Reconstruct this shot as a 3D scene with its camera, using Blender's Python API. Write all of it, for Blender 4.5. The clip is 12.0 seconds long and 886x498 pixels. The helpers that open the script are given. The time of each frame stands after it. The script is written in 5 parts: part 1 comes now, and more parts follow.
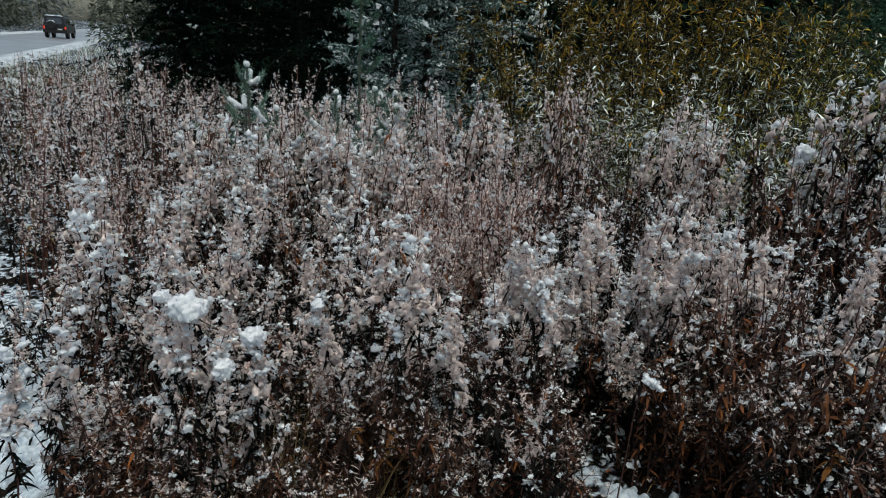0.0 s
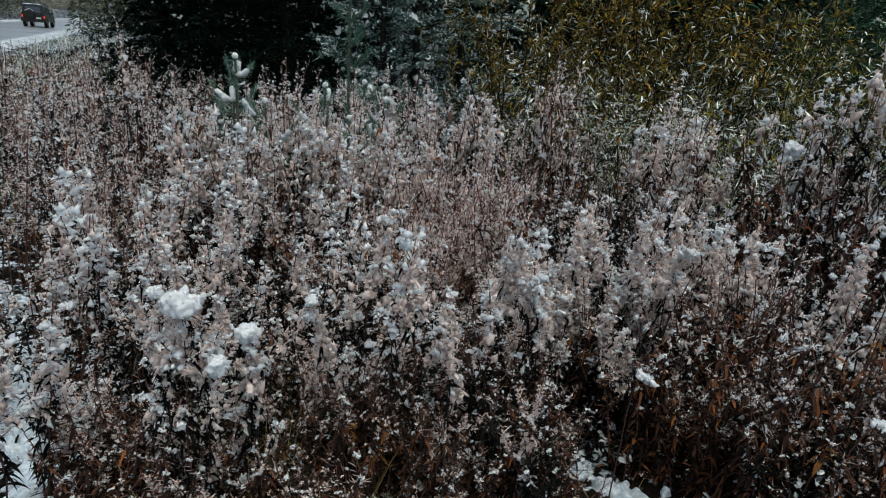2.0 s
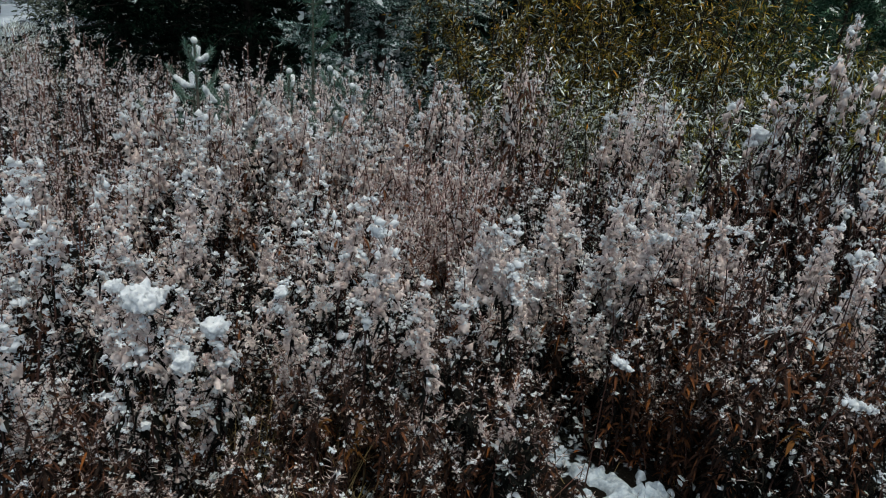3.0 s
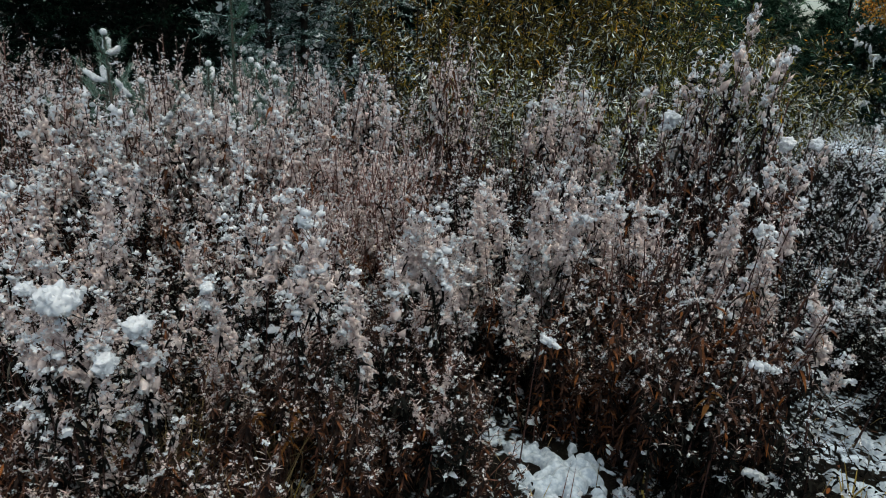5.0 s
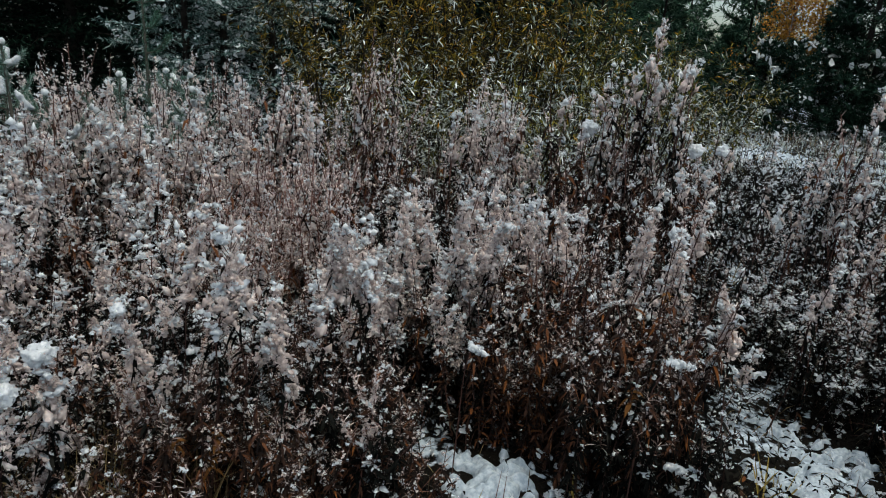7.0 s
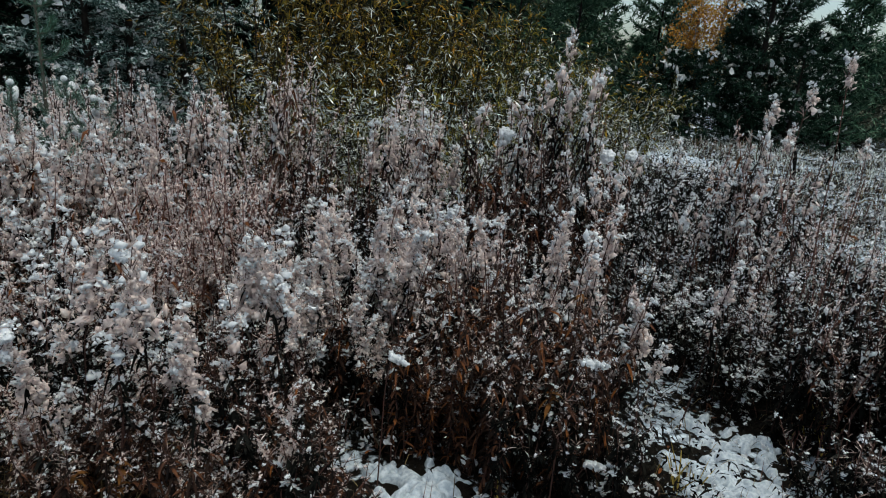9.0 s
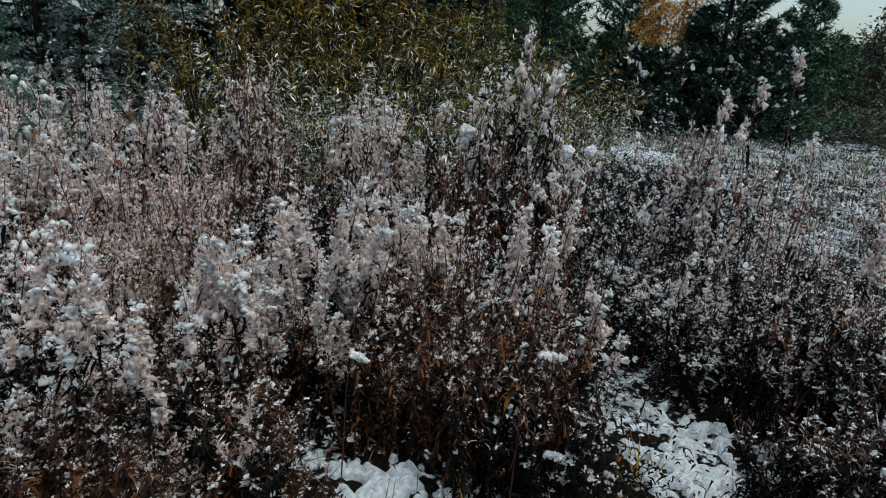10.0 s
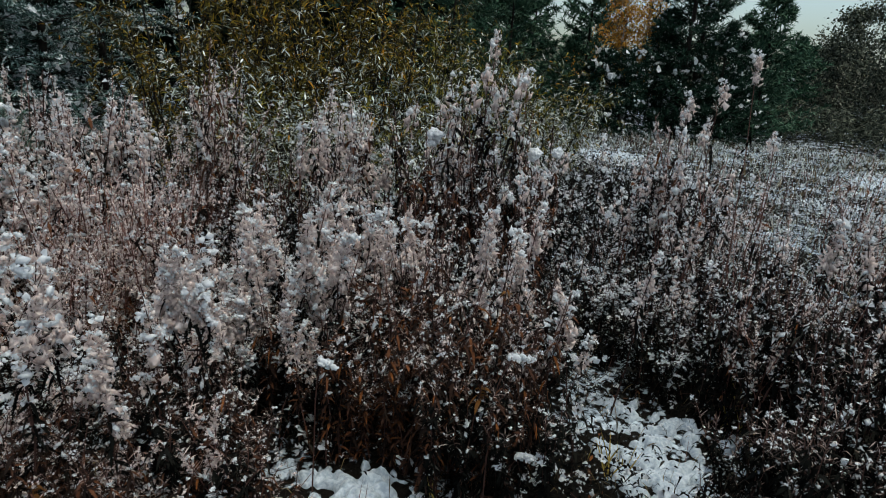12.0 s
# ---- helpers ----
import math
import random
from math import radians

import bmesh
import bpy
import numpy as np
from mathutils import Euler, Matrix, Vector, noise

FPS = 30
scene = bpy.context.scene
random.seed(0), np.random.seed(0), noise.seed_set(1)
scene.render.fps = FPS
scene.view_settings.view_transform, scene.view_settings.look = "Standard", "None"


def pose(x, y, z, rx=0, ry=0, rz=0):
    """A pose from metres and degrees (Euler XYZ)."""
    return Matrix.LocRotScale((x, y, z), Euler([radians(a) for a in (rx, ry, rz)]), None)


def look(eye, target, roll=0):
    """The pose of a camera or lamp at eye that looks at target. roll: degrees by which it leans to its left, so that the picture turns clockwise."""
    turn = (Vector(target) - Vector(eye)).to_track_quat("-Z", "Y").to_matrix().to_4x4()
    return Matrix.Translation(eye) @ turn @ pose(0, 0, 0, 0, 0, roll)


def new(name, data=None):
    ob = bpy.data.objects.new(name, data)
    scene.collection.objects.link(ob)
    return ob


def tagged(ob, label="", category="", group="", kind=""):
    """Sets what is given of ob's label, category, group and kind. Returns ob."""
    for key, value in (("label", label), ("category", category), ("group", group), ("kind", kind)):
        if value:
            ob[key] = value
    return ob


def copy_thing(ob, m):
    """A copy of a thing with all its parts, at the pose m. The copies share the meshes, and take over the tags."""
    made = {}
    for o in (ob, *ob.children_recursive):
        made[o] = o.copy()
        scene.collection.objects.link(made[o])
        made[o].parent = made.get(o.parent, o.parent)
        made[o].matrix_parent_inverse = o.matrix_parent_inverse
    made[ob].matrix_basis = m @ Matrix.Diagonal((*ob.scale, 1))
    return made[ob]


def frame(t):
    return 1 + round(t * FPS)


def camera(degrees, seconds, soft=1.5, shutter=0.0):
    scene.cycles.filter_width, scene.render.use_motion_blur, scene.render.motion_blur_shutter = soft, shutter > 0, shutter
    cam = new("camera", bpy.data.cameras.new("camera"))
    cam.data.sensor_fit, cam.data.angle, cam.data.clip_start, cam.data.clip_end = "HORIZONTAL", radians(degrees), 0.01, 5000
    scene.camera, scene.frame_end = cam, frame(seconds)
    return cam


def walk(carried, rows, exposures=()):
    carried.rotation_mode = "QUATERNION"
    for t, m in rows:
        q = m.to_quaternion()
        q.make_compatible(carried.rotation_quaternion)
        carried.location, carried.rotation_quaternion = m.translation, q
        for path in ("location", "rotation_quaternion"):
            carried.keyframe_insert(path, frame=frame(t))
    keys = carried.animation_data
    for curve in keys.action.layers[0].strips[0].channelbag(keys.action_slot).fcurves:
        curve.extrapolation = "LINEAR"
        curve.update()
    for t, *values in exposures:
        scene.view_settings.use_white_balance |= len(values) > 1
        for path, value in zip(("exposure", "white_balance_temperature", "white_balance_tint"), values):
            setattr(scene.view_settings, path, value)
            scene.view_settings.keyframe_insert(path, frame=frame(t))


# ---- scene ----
cam = camera(70.9, 12.0, soft=1.05)
PATH = [
    (0, (-0.035, -0.075, 1.664), (-0.446, 1.783, 1.049), 4.3),
    (0.5, (-0.033, -0.082, 1.662), (-0.444, 1.776, 1.048), 4.5),
    (1, (-0.038, -0.056, 1.652), (-0.441, 1.805, 1.039), 4.7),
    (1.5, (-0.049, -0.062, 1.658), (-0.441, 1.799, 1.038), 4.8),
    (2, (-0.072, -0.071, 1.663), (-0.434, 1.793, 1.033), 4.9),
    (2.5, (-0.088, -0.059, 1.659), (-0.393, 1.812, 1.022), 5.0),
    (3, (-0.101, -0.032, 1.639), (-0.354, 1.841, 0.987), 5.1),
    (5, (-0.071, -0.059, 1.635), (-0.118, 1.829, 0.975), 4.8),
    (5.5, (-0.077, -0.072, 1.642), (-0.07, 1.819, 0.989), 4.9),
    (6, (-0.055, -0.055, 1.64), (0.007, 1.838, 0.996), 5.0),
    (6.5, (-0.052, -0.055, 1.633), (0.064, 1.841, 1.005), 5.0),
    (7, (-0.042, -0.054, 1.639), (0.122, 1.843, 1.027), 5.1),
    (9, (0.002, -0.047, 1.644), (0.39, 1.831, 1.074), 5.3),
    (9.5, (0.016, -0.064, 1.646), (0.453, 1.801, 1.069), 5.3),
    (10, (0.043, -0.074, 1.652), (0.522, 1.782, 1.081), 5.1),
    (10.5, (0.052, -0.085, 1.658), (0.58, 1.762, 1.1), 5.0),
    (11, (0.068, -0.086, 1.662), (0.624, 1.753, 1.104), 4.8),
    (11.5, (0.073, -0.087, 1.663), (0.645, 1.747, 1.106), 4.8),
    (12, (0.07, -0.078, 1.655), (0.628, 1.761, 1.102), 4.6),
]
walk(cam, [(t, look(eye, target, roll)) for t, eye, target, roll in PATH],
     exposures=[(0, 0.60, 6800, -3.0), (12, 0.60, 6800, -3.0)])

# ---- light ----
SUN_DIR = (0.12, -0.2, 1.0)
world = bpy.data.worlds.new("world")
scene.world = world
world.use_nodes = True
wn, wl = world.node_tree.nodes, world.node_tree.links
sky = wn.new("ShaderNodeTexSky")
sky.sky_type = "NISHITA"
sky.sun_disc = False
sky.sun_elevation = radians(76)
sky.sun_rotation = radians(148)
sky.dust_density = 4.0
sky.ozone_density = 1.5
pale = wn.new("ShaderNodeHueSaturation")
pale.inputs["Saturation"].default_value = 0.95
wl.new(sky.outputs[0], pale.inputs["Color"])
wl.new(pale.outputs[0], wn["Background"].inputs[0])
wn["Background"].inputs[1].default_value = 0.14
sun = new("sun", bpy.data.lights.new("sun", "SUN"))
sun.data.energy = 0.8
sun.data.angle = radians(60)
sun.data.color = (1.0, 0.985, 0.96)
sun.matrix_basis = look((SUN_DIR[0] * 30, SUN_DIR[1] * 30, SUN_DIR[2] * 30), (0, 0, 0))

# ---- materials ----


def material(name, rough=0.8, spec=0.3):
    m = bpy.data.materials.new(name)
    m.use_nodes = True
    b = m.node_tree.nodes["Principled BSDF"]
    b.inputs["Roughness"].default_value = rough
    b.inputs["Specular IOR Level"].default_value = spec
    return m, m.node_tree.nodes, m.node_tree.links, b


def ramp_node(nodes, stops):
    r = nodes.new("ShaderNodeValToRGB")
    e = r.color_ramp.elements
    while len(e) < len(stops):
        e.new(0.5)
    for el, (p, c) in zip(e, stops):
        el.position, el.color = p, (*c, 1)
    return r


def leafy(name, stops, rough=0.75, spec=0.25, glow=0.0, scale=30.0, mottle=0.45):
    """Many small pieces, each with a shade of its own and a little mottling."""
    m, n, l, b = material(name, rough, spec)
    geo = n.new("ShaderNodeNewGeometry")
    r = ramp_node(n, stops)
    l.new(geo.outputs["Random Per Island"], r.inputs[0])
    tex = n.new("ShaderNodeTexNoise")
    tex.inputs["Scale"].default_value = scale
    tex.inputs["Detail"].default_value = 3
    pos = n.new("ShaderNodeTexCoord")
    l.new(pos.outputs["Object"], tex.inputs["Vector"])
    lift = n.new("ShaderNodeMapRange")
    lift.inputs["To Min"].default_value, lift.inputs["To Max"].default_value = 1 - mottle, 1 + mottle
    l.new(tex.outputs["Fac"], lift.inputs["Value"])
    mul = n.new("ShaderNodeVectorMath")
    mul.operation = "SCALE"
    l.new(r.outputs[0], mul.inputs[0])
    l.new(lift.outputs[0], mul.inputs["Scale"])
    l.new(mul.outputs[0], b.inputs["Base Color"])
    if glow:
        t = n.new("ShaderNodeBsdfTranslucent")
        l.new(mul.outputs[0], t.inputs["Color"])
        mix = n.new("ShaderNodeMixShader")
        mix.inputs[0].default_value = glow
        l.new(b.outputs[0], mix.inputs[1])
        l.new(t.outputs[0], mix.inputs[2])
        l.new(mix.outputs[0], n["Material Output"].inputs[0])
    return m


def downy(name, stops, glow=0.45, scale=28.0, grain=0.3):
    """Cotton or clinging snow: shades that change from wad to wad, a little from scrap to scrap."""
    m, n, l, b = material(name, 0.95, 0.02)
    geo = n.new("ShaderNodeNewGeometry")
    tex = n.new("ShaderNodeTexNoise")
    tex.inputs["Scale"].default_value = scale
    tex.inputs["Detail"].default_value = 2
    l.new(geo.outputs["Position"], tex.inputs["Vector"])
    spread = n.new("ShaderNodeMapRange")
    spread.inputs["From Min"].default_value, spread.inputs["From Max"].default_value = 0.28, 0.72
    l.new(tex.outputs["Fac"], spread.inputs["Value"])
    mix = n.new("ShaderNodeMix")
    mix.inputs[0].default_value = grain
    l.new(spread.outputs[0], mix.inputs[2])
    l.new(geo.outputs["Random Per Island"], mix.inputs[3])
    r = ramp_node(n, stops)
    l.new(mix.outputs[0], r.inputs[0])
    l.new(r.outputs[0], b.inputs["Base Color"])
    t = n.new("ShaderNodeBsdfTranslucent")
    l.new(r.outputs[0], t.inputs["Color"])
    both = n.new("ShaderNodeMixShader")
    both.inputs[0].default_value = glow
    l.new(b.outputs[0], both.inputs[1])
    l.new(t.outputs[0], both.inputs[2])
    l.new(both.outputs[0], n["Material Output"].inputs[0])
    return m


def snowy():
    m, n, l, b = material("snow", 0.85, 0.2)
    tex = n.new("ShaderNodeTexNoise")
    tex.inputs["Scale"].default_value = 55
    tex.inputs["Detail"].default_value = 4
    pos = n.new("ShaderNodeNewGeometry")
    l.new(pos.outputs["Position"], tex.inputs["Vector"])
    r = ramp_node(n, [(0.3, (0.25, 0.30, 0.355)), (0.65, (0.45, 0.505, 0.56))])
    l.new(tex.outputs["Fac"], r.inputs[0])
    l.new(r.outputs[0], b.inputs["Base Color"])
    bump = n.new("ShaderNodeBump")
    bump.inputs["Strength"].default_value = 0.7
    bump.inputs["Distance"].default_value = 0.01
    l.new(tex.outputs["Fac"], bump.inputs["Height"])
    l.new(bump.outputs[0], b.inputs["Normal"])
    return m


def ground_mat(name="snowy_litter", lo=0.80, hi=0.89):
    """Snow in uneven patches over matted litter, with thicket shade in its near-black colour."""
    m, n, l, b = material(name, 0.95, 0.05)
    pos = n.new("ShaderNodeNewGeometry")
    wide, big, fine, grain = (n.new("ShaderNodeTexNoise") for _ in range(4))
    for tex, s, d, bent in ((wide, 0.43, 4, 1.5), (big, 1.9, 6, 1.2), (fine, 24, 6, 0.4), (grain, 130, 3, 0)):
        tex.inputs["Scale"].default_value = s
        tex.inputs["Detail"].default_value = d
        tex.inputs["Distortion"].default_value = bent
        l.new(pos.outputs["Position"], tex.inputs["Vector"])
    add = n.new("ShaderNodeMath")
    add.operation = "MULTIPLY_ADD"
    add.inputs[1].default_value = 0.55
    l.new(fine.outputs["Fac"], add.inputs[0])
    patchy = n.new("ShaderNodeMix")
    patchy.inputs[0].default_value = 0.35
    l.new(big.outputs["Fac"], patchy.inputs[2])
    l.new(wide.outputs["Fac"], patchy.inputs[3])
    l.new(patchy.outputs[0], add.inputs[2])
    mask = ramp_node(n, [(lo, (0, 0, 0)), (hi, (1, 1, 1))])
    l.new(add.outputs[0], mask.inputs[0])
    # litter sunk to near-black so that gaps between stalks read as shaded
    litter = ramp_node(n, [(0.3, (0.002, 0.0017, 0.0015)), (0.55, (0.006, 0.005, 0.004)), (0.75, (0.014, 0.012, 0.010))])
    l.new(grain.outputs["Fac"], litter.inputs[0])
    white = ramp_node(n, [(0.3, (0.26, 0.32, 0.40)), (0.7, (0.53, 0.605, 0.685))])
    l.new(fine.outputs["Fac"], white.inputs[0])
    mix = n.new("ShaderNodeMix")
    mix.data_type = "RGBA"
    l.new(mask.outputs[0], mix.inputs[0])
    l.new(litter.outputs[0], mix.inputs[6])
    l.new(white.outputs[0], mix.inputs[7])
    l.new(mix.outputs[2], b.inputs["Base Color"])
    bump = n.new("ShaderNodeBump")
    bump.inputs["Strength"].default_value = 0.9
    bump.inputs["Distance"].default_value = 0.02
    l.new(add.outputs[0], bump.inputs["Height"])
    l.new(bump.outputs[0], b.inputs["Normal"])
    return m


def mottled(name, a, c, scale=8.0, rough=0.8, spec=0.3, metal=0.0):
    m, n, l, b = material(name, rough, spec)
    tex = n.new("ShaderNodeTexNoise")
    tex.inputs["Scale"].default_value = scale
    tex.inputs["Detail"].default_value = 6
    pos = n.new("ShaderNodeTexCoord")
    l.new(pos.outputs["Object"], tex.inputs["Vector"])
    r = ramp_node(n, [(0.32, a), (0.68, c)])
    l.new(tex.outputs["Fac"], r.inputs[0])
    l.new(r.outputs[0], b.inputs["Base Color"])
    b.inputs["Metallic"].default_value = metal
    bump = n.new("ShaderNodeBump")
    bump.inputs["Strength"].default_value = 0.3
    bump.inputs["Distance"].default_value = 0.01
    l.new(tex.outputs["Fac"], bump.inputs["Height"])
    l.new(bump.outputs[0], b.inputs["Normal"])
    return m


SNOW = snowy()
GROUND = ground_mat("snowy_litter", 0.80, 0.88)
SLUSH = mottled("grey_road_snow", (0.20, 0.225, 0.25), (0.44, 0.475, 0.51), 1.5, 0.9, 0.1)
# dark withered leaves, blackened further: shade of the gaps is in the colour
LEAF_SHADED = leafy("withered_leaf", [(0.0, (0.002, 0.002, 0.002)), (0.5, (0.0042, 0.0046, 0.0042)), (0.82, (0.0085, 0.0087, 0.0078)), (0.95, (0.018, 0.017, 0.014)), (1.0, (0.05, 0.047, 0.04))], 0.9, 0.0)
LEAF_RUST = leafy("rusty_leaf", [(0.0, (0.004, 0.003, 0.003)), (0.38, (0.015, 0.0095, 0.0075)), (0.72, (0.058, 0.027, 0.018)), (0.92, (0.115, 0.045, 0.02)), (1.0, (0.17, 0.06, 0.018))], 0.85, 0.05)
SNOW_TUFT = downy("clinging_snow", [(0.0, (0.585, 0.605, 0.635)), (0.5, (0.755, 0.77, 0.795)), (1.0, (0.875, 0.885, 0.905))], 0.45, 40, 0.4)
STEM = leafy("red_brown_stem", [(0.0, (0.018, 0.009, 0.008)), (0.6, (0.055, 0.026, 0.021)), (1.0, (0.14, 0.068, 0.054))], 0.7, 0.15)
POD = leafy("split_pod", [(0.0, (0.07, 0.045, 0.038)), (0.6, (0.20, 0.145, 0.13)), (1.0, (0.38, 0.31, 0.28))], 0.8, 0.2)
POD_RED = leafy("red_pod", [(0.0, (0.17, 0.095, 0.08)), (0.6, (0.46, 0.34, 0.31)), (1.0, (0.72, 0.62, 0.585))], 0.8, 0.15)
FLUFF = downy("seed_fluff", [(0.0, (0.42, 0.325, 0.295)), (0.5, (0.76, 0.65, 0.615)), (1.0, (0.95, 0.885, 0.86))], 0.5, 20, 0.3)
STEM_RED = leafy("red_stem", [(0.0, (0.05, 0.021, 0.017)), (0.6, (0.14, 0.06, 0.048)), (1.0, (0.28, 0.15, 0.125))], 0.7, 0.15)
STRAW = leafy("dry_grass", [(0.0, (0.02, 0.015, 0.009)), (0.5, (0.09, 0.065, 0.035)), (1.0, (0.27, 0.20, 0.10))], 0.85, 0.08, 0.1)
WILLOW_BROWN = leafy("brown_willow_leaf", [(0.0, (0.006, 0.006, 0.002)), (0.4, (0.034, 0.028, 0.006)), (0.7, (0.15, 0.115, 0.016)), (0.93, (0.32, 0.21, 0.022)), (1.0, (0.46, 0.20, 0.015))], 0.65, 0.15, 0.25)
YELLOW = leafy("yellow_grass", [(0.0, (0.16, 0.12, 0.03)), (0.6, (0.34, 0.25, 0.06)), (1.0, (0.50, 0.38, 0.12))], 0.7, 0.2, 0.2)
WILLOW = leafy("willow_leaf", [(0.0, (0.005, 0.006, 0.002)), (0.4, (0.028, 0.030, 0.007)), (0.7, (0.125, 0.12, 0.018)), (0.94, (0.30, 0.24, 0.03)), (1.0, (0.46, 0.20, 0.0125))], 0.65, 0.2, 0.25)
WILLOW_PALE = leafy("frosted_leaf", [(0.0, (0.28, 0.32, 0.27)), (0.5, (0.58, 0.62, 0.57)), (1.0, (0.82, 0.84, 0.82))], 0.8, 0.2, 0.1)
# spruce green sunk to near-black: the crowns' inner shade is in this colour
NEEDLE = leafy("shade_dark_needles", [(0.0, (0.0012, 0.003, 0.0022)), (0.6, (0.0036, 0.0085, 0.006)), (1.0, (0.013, 0.026, 0.018))], 0.9, 0.0)
DARK_PINE = leafy("dark_pine_needles", [(0.0, (0.004, 0.010, 0.006)), (0.6, (0.013, 0.033, 0.021)), (1.0, (0.05, 0.092, 0.066))], 0.85, 0.05)
PINE_NEEDLE = leafy("pine_needles", [(0.0, (0.012, 0.032, 0.019)), (0.6, (0.038, 0.09, 0.055)), (1.0, (0.12, 0.19, 0.13))], 0.8, 0.1)
BIRCH = leafy("birch_leaf", [(0.0, (0.24, 0.09, 0.012)), (0.5, (0.46, 0.20, 0.02)), (1.0, (0.60, 0.33, 0.04))], 0.6, 0.3, 0.3)
DUSK_LEAF = leafy("brown_scrub", [(0.0, (0.02, 0.026, 0.02)), (0.6, (0.06, 0.07, 0.05)), (1.0, (0.17, 0.175, 0.13))], 0.8, 0.1)
BARK = mottled("grey_bark", (0.035, 0.028, 0.022), (0.10, 0.085, 0.07), 20)
BIRCH_BARK = mottled("birch_bark", (0.12, 0.11, 0.10), (0.5, 0.48, 0.45), 9)
ASPHALT = mottled("wet_asphalt", (0.10, 0.105, 0.115), (0.22, 0.23, 0.25), 0.35, 0.35, 0.5)
PAINT = mottled("black_car_paint", (0.005, 0.005, 0.006), (0.010, 0.010, 0.012), 3, 0.35, 0.3)
RUBBER = mottled("tyre_rubber", (0.012, 0.012, 0.012), (0.03, 0.03, 0.03), 30, 0.9, 0.2)
RIM = mottled("alloy_rim", (0.25, 0.25, 0.26), (0.4, 0.4, 0.41), 20, 0.35, 0.5, 0.8)
GLASS = mottled("dark_car_glass", (0.01, 0.012, 0.014), (0.02, 0.024, 0.028), 3, 0.05, 0.7)
PLATE = mottled("pale_plate", (0.5, 0.5, 0.48), (0.65, 0.65, 0.62), 20, 0.5, 0.4)
LAMP_RED, _n, _l, _b = material("red_tail_lamp", 0.3, 0.5)
_b.inputs["Base Color"].default_value = (0.6, 0.03, 0.02, 1)
_b.inputs["Emission Color"].default_value = (1, 0.08, 0.03, 1)
_b.inputs["Emission Strength"].default_value = 0.3

# ---- mesh helpers ----
rng = np.random.default_rng(7)
UP = np.array((0.0, 0.0, 1.0))


def unit(a):
    return a / np.maximum(np.linalg.norm(a, axis=-1, keepdims=True), 1e-9)


def join(pieces):
    """Vertex and triangle arrays of several pieces as one."""
    pieces = [p for p in pieces if p is not None and len(p[1])]
    if not pieces:
        return np.zeros((0, 3)), np.zeros((0, 3), int)
    starts = np.cumsum([0] + [len(v) for v, _ in pieces])
    return np.concatenate([v for v, _ in pieces]), np.concatenate([f + s for (_, f), s in zip(pieces, starts)])


def mesh(name, piece, mat, smooth=False):
    v, f = piece
    me = bpy.data.meshes.new(name)
    me.vertices.add(len(v))
    me.vertices.foreach_set("co", np.ascontiguousarray(v, dtype=np.float32).ravel())
    me.loops.add(3 * len(f))
    me.loops.foreach_set("vertex_index", np.ascontiguousarray(f, dtype=np.int32).ravel())
    me.polygons.add(len(f))
    me.polygons.foreach_set("loop_start", np.arange(0, 3 * len(f), 3, dtype=np.int32))
    me.polygons.foreach_set("loop_total", np.full(len(f), 3, dtype=np.int32))
    me.polygons.foreach_set("use_smooth", np.full(len(f), smooth))
    me.update(calc_edges=True)
    me.materials.append(mat)
    return me


def part(name, piece, mat, parent, label="", smooth=False, kind=""):
    if not len(piece[1]):
        return None
    ob = new(name, mesh(name, piece, mat, smooth))
    ob.parent = parent
    return tagged(ob, label, kind=kind)


def blades(base, way, length, width, droop, segs=3, r=rng):
    """Leaves, needles or hairs: tapering strips that start at base, go along way and sag."""
    base, way = np.atleast_2d(base).astype(float), unit(np.atleast_2d(way).astype(float))
    n = len(base)
    length, width, droop = (np.broadcast_to(a, n).astype(float) for a in (length, width, droop))
    t = np.linspace(0, 1, segs + 1)
    mid = base[:, None] + way[:, None] * (length[:, None] * t)[..., None]
    mid[..., 2] -= (droop * length)[:, None] * t**2
    side = unit(np.cross(way, UP + r.normal(0, 0.8, (n, 3))))
    prof = np.sin(np.pi * (0.12 + 0.88 * t))[:segs] if segs > 1 else np.ones(1)
    off = side[:, None] * (0.5 * width[:, None] * prof)[..., None]
    v = np.empty((n, 2 * segs + 1, 3))
    v[:, 0:-1:2], v[:, 1:-1:2], v[:, -1] = mid[:, :segs] - off, mid[:, :segs] + off, mid[:, segs]
    f = []
    for k in range(segs - 1):
        a = 2 * k
        f += [(a, a + 1, a + 3), (a, a + 3, a + 2)]
    f.append((2 * segs - 2, 2 * segs - 1, 2 * segs))
    f = np.array(f)[None] + (np.arange(n) * (2 * segs + 1))[:, None, None]
    return v.reshape(-1, 3), f.reshape(-1, 3)


def ball(level):
    bm = bmesh.new()
    bmesh.ops.create_icosphere(bm, subdivisions=level, radius=1)
    v, f = np.array([x.co[:] for x in bm.verts]), np.array([[q.index for q in p.verts] for p in bm.faces])
    bm.free()
    return v, f


OCTA = (np.array([(1, 0, 0), (0, 1, 0), (-1, 0, 0), (0, -1, 0), (0, 0, 1), (0, 0, -1)], float),
        np.array([(0, 1, 4), (1, 2, 4), (2, 3, 4), (3, 0, 4), (1, 0, 5), (2, 1, 5), (3, 2, 5), (0, 3, 5)]))
ICO, ICO2, BALL = ball(1), ball(2), ball(4)


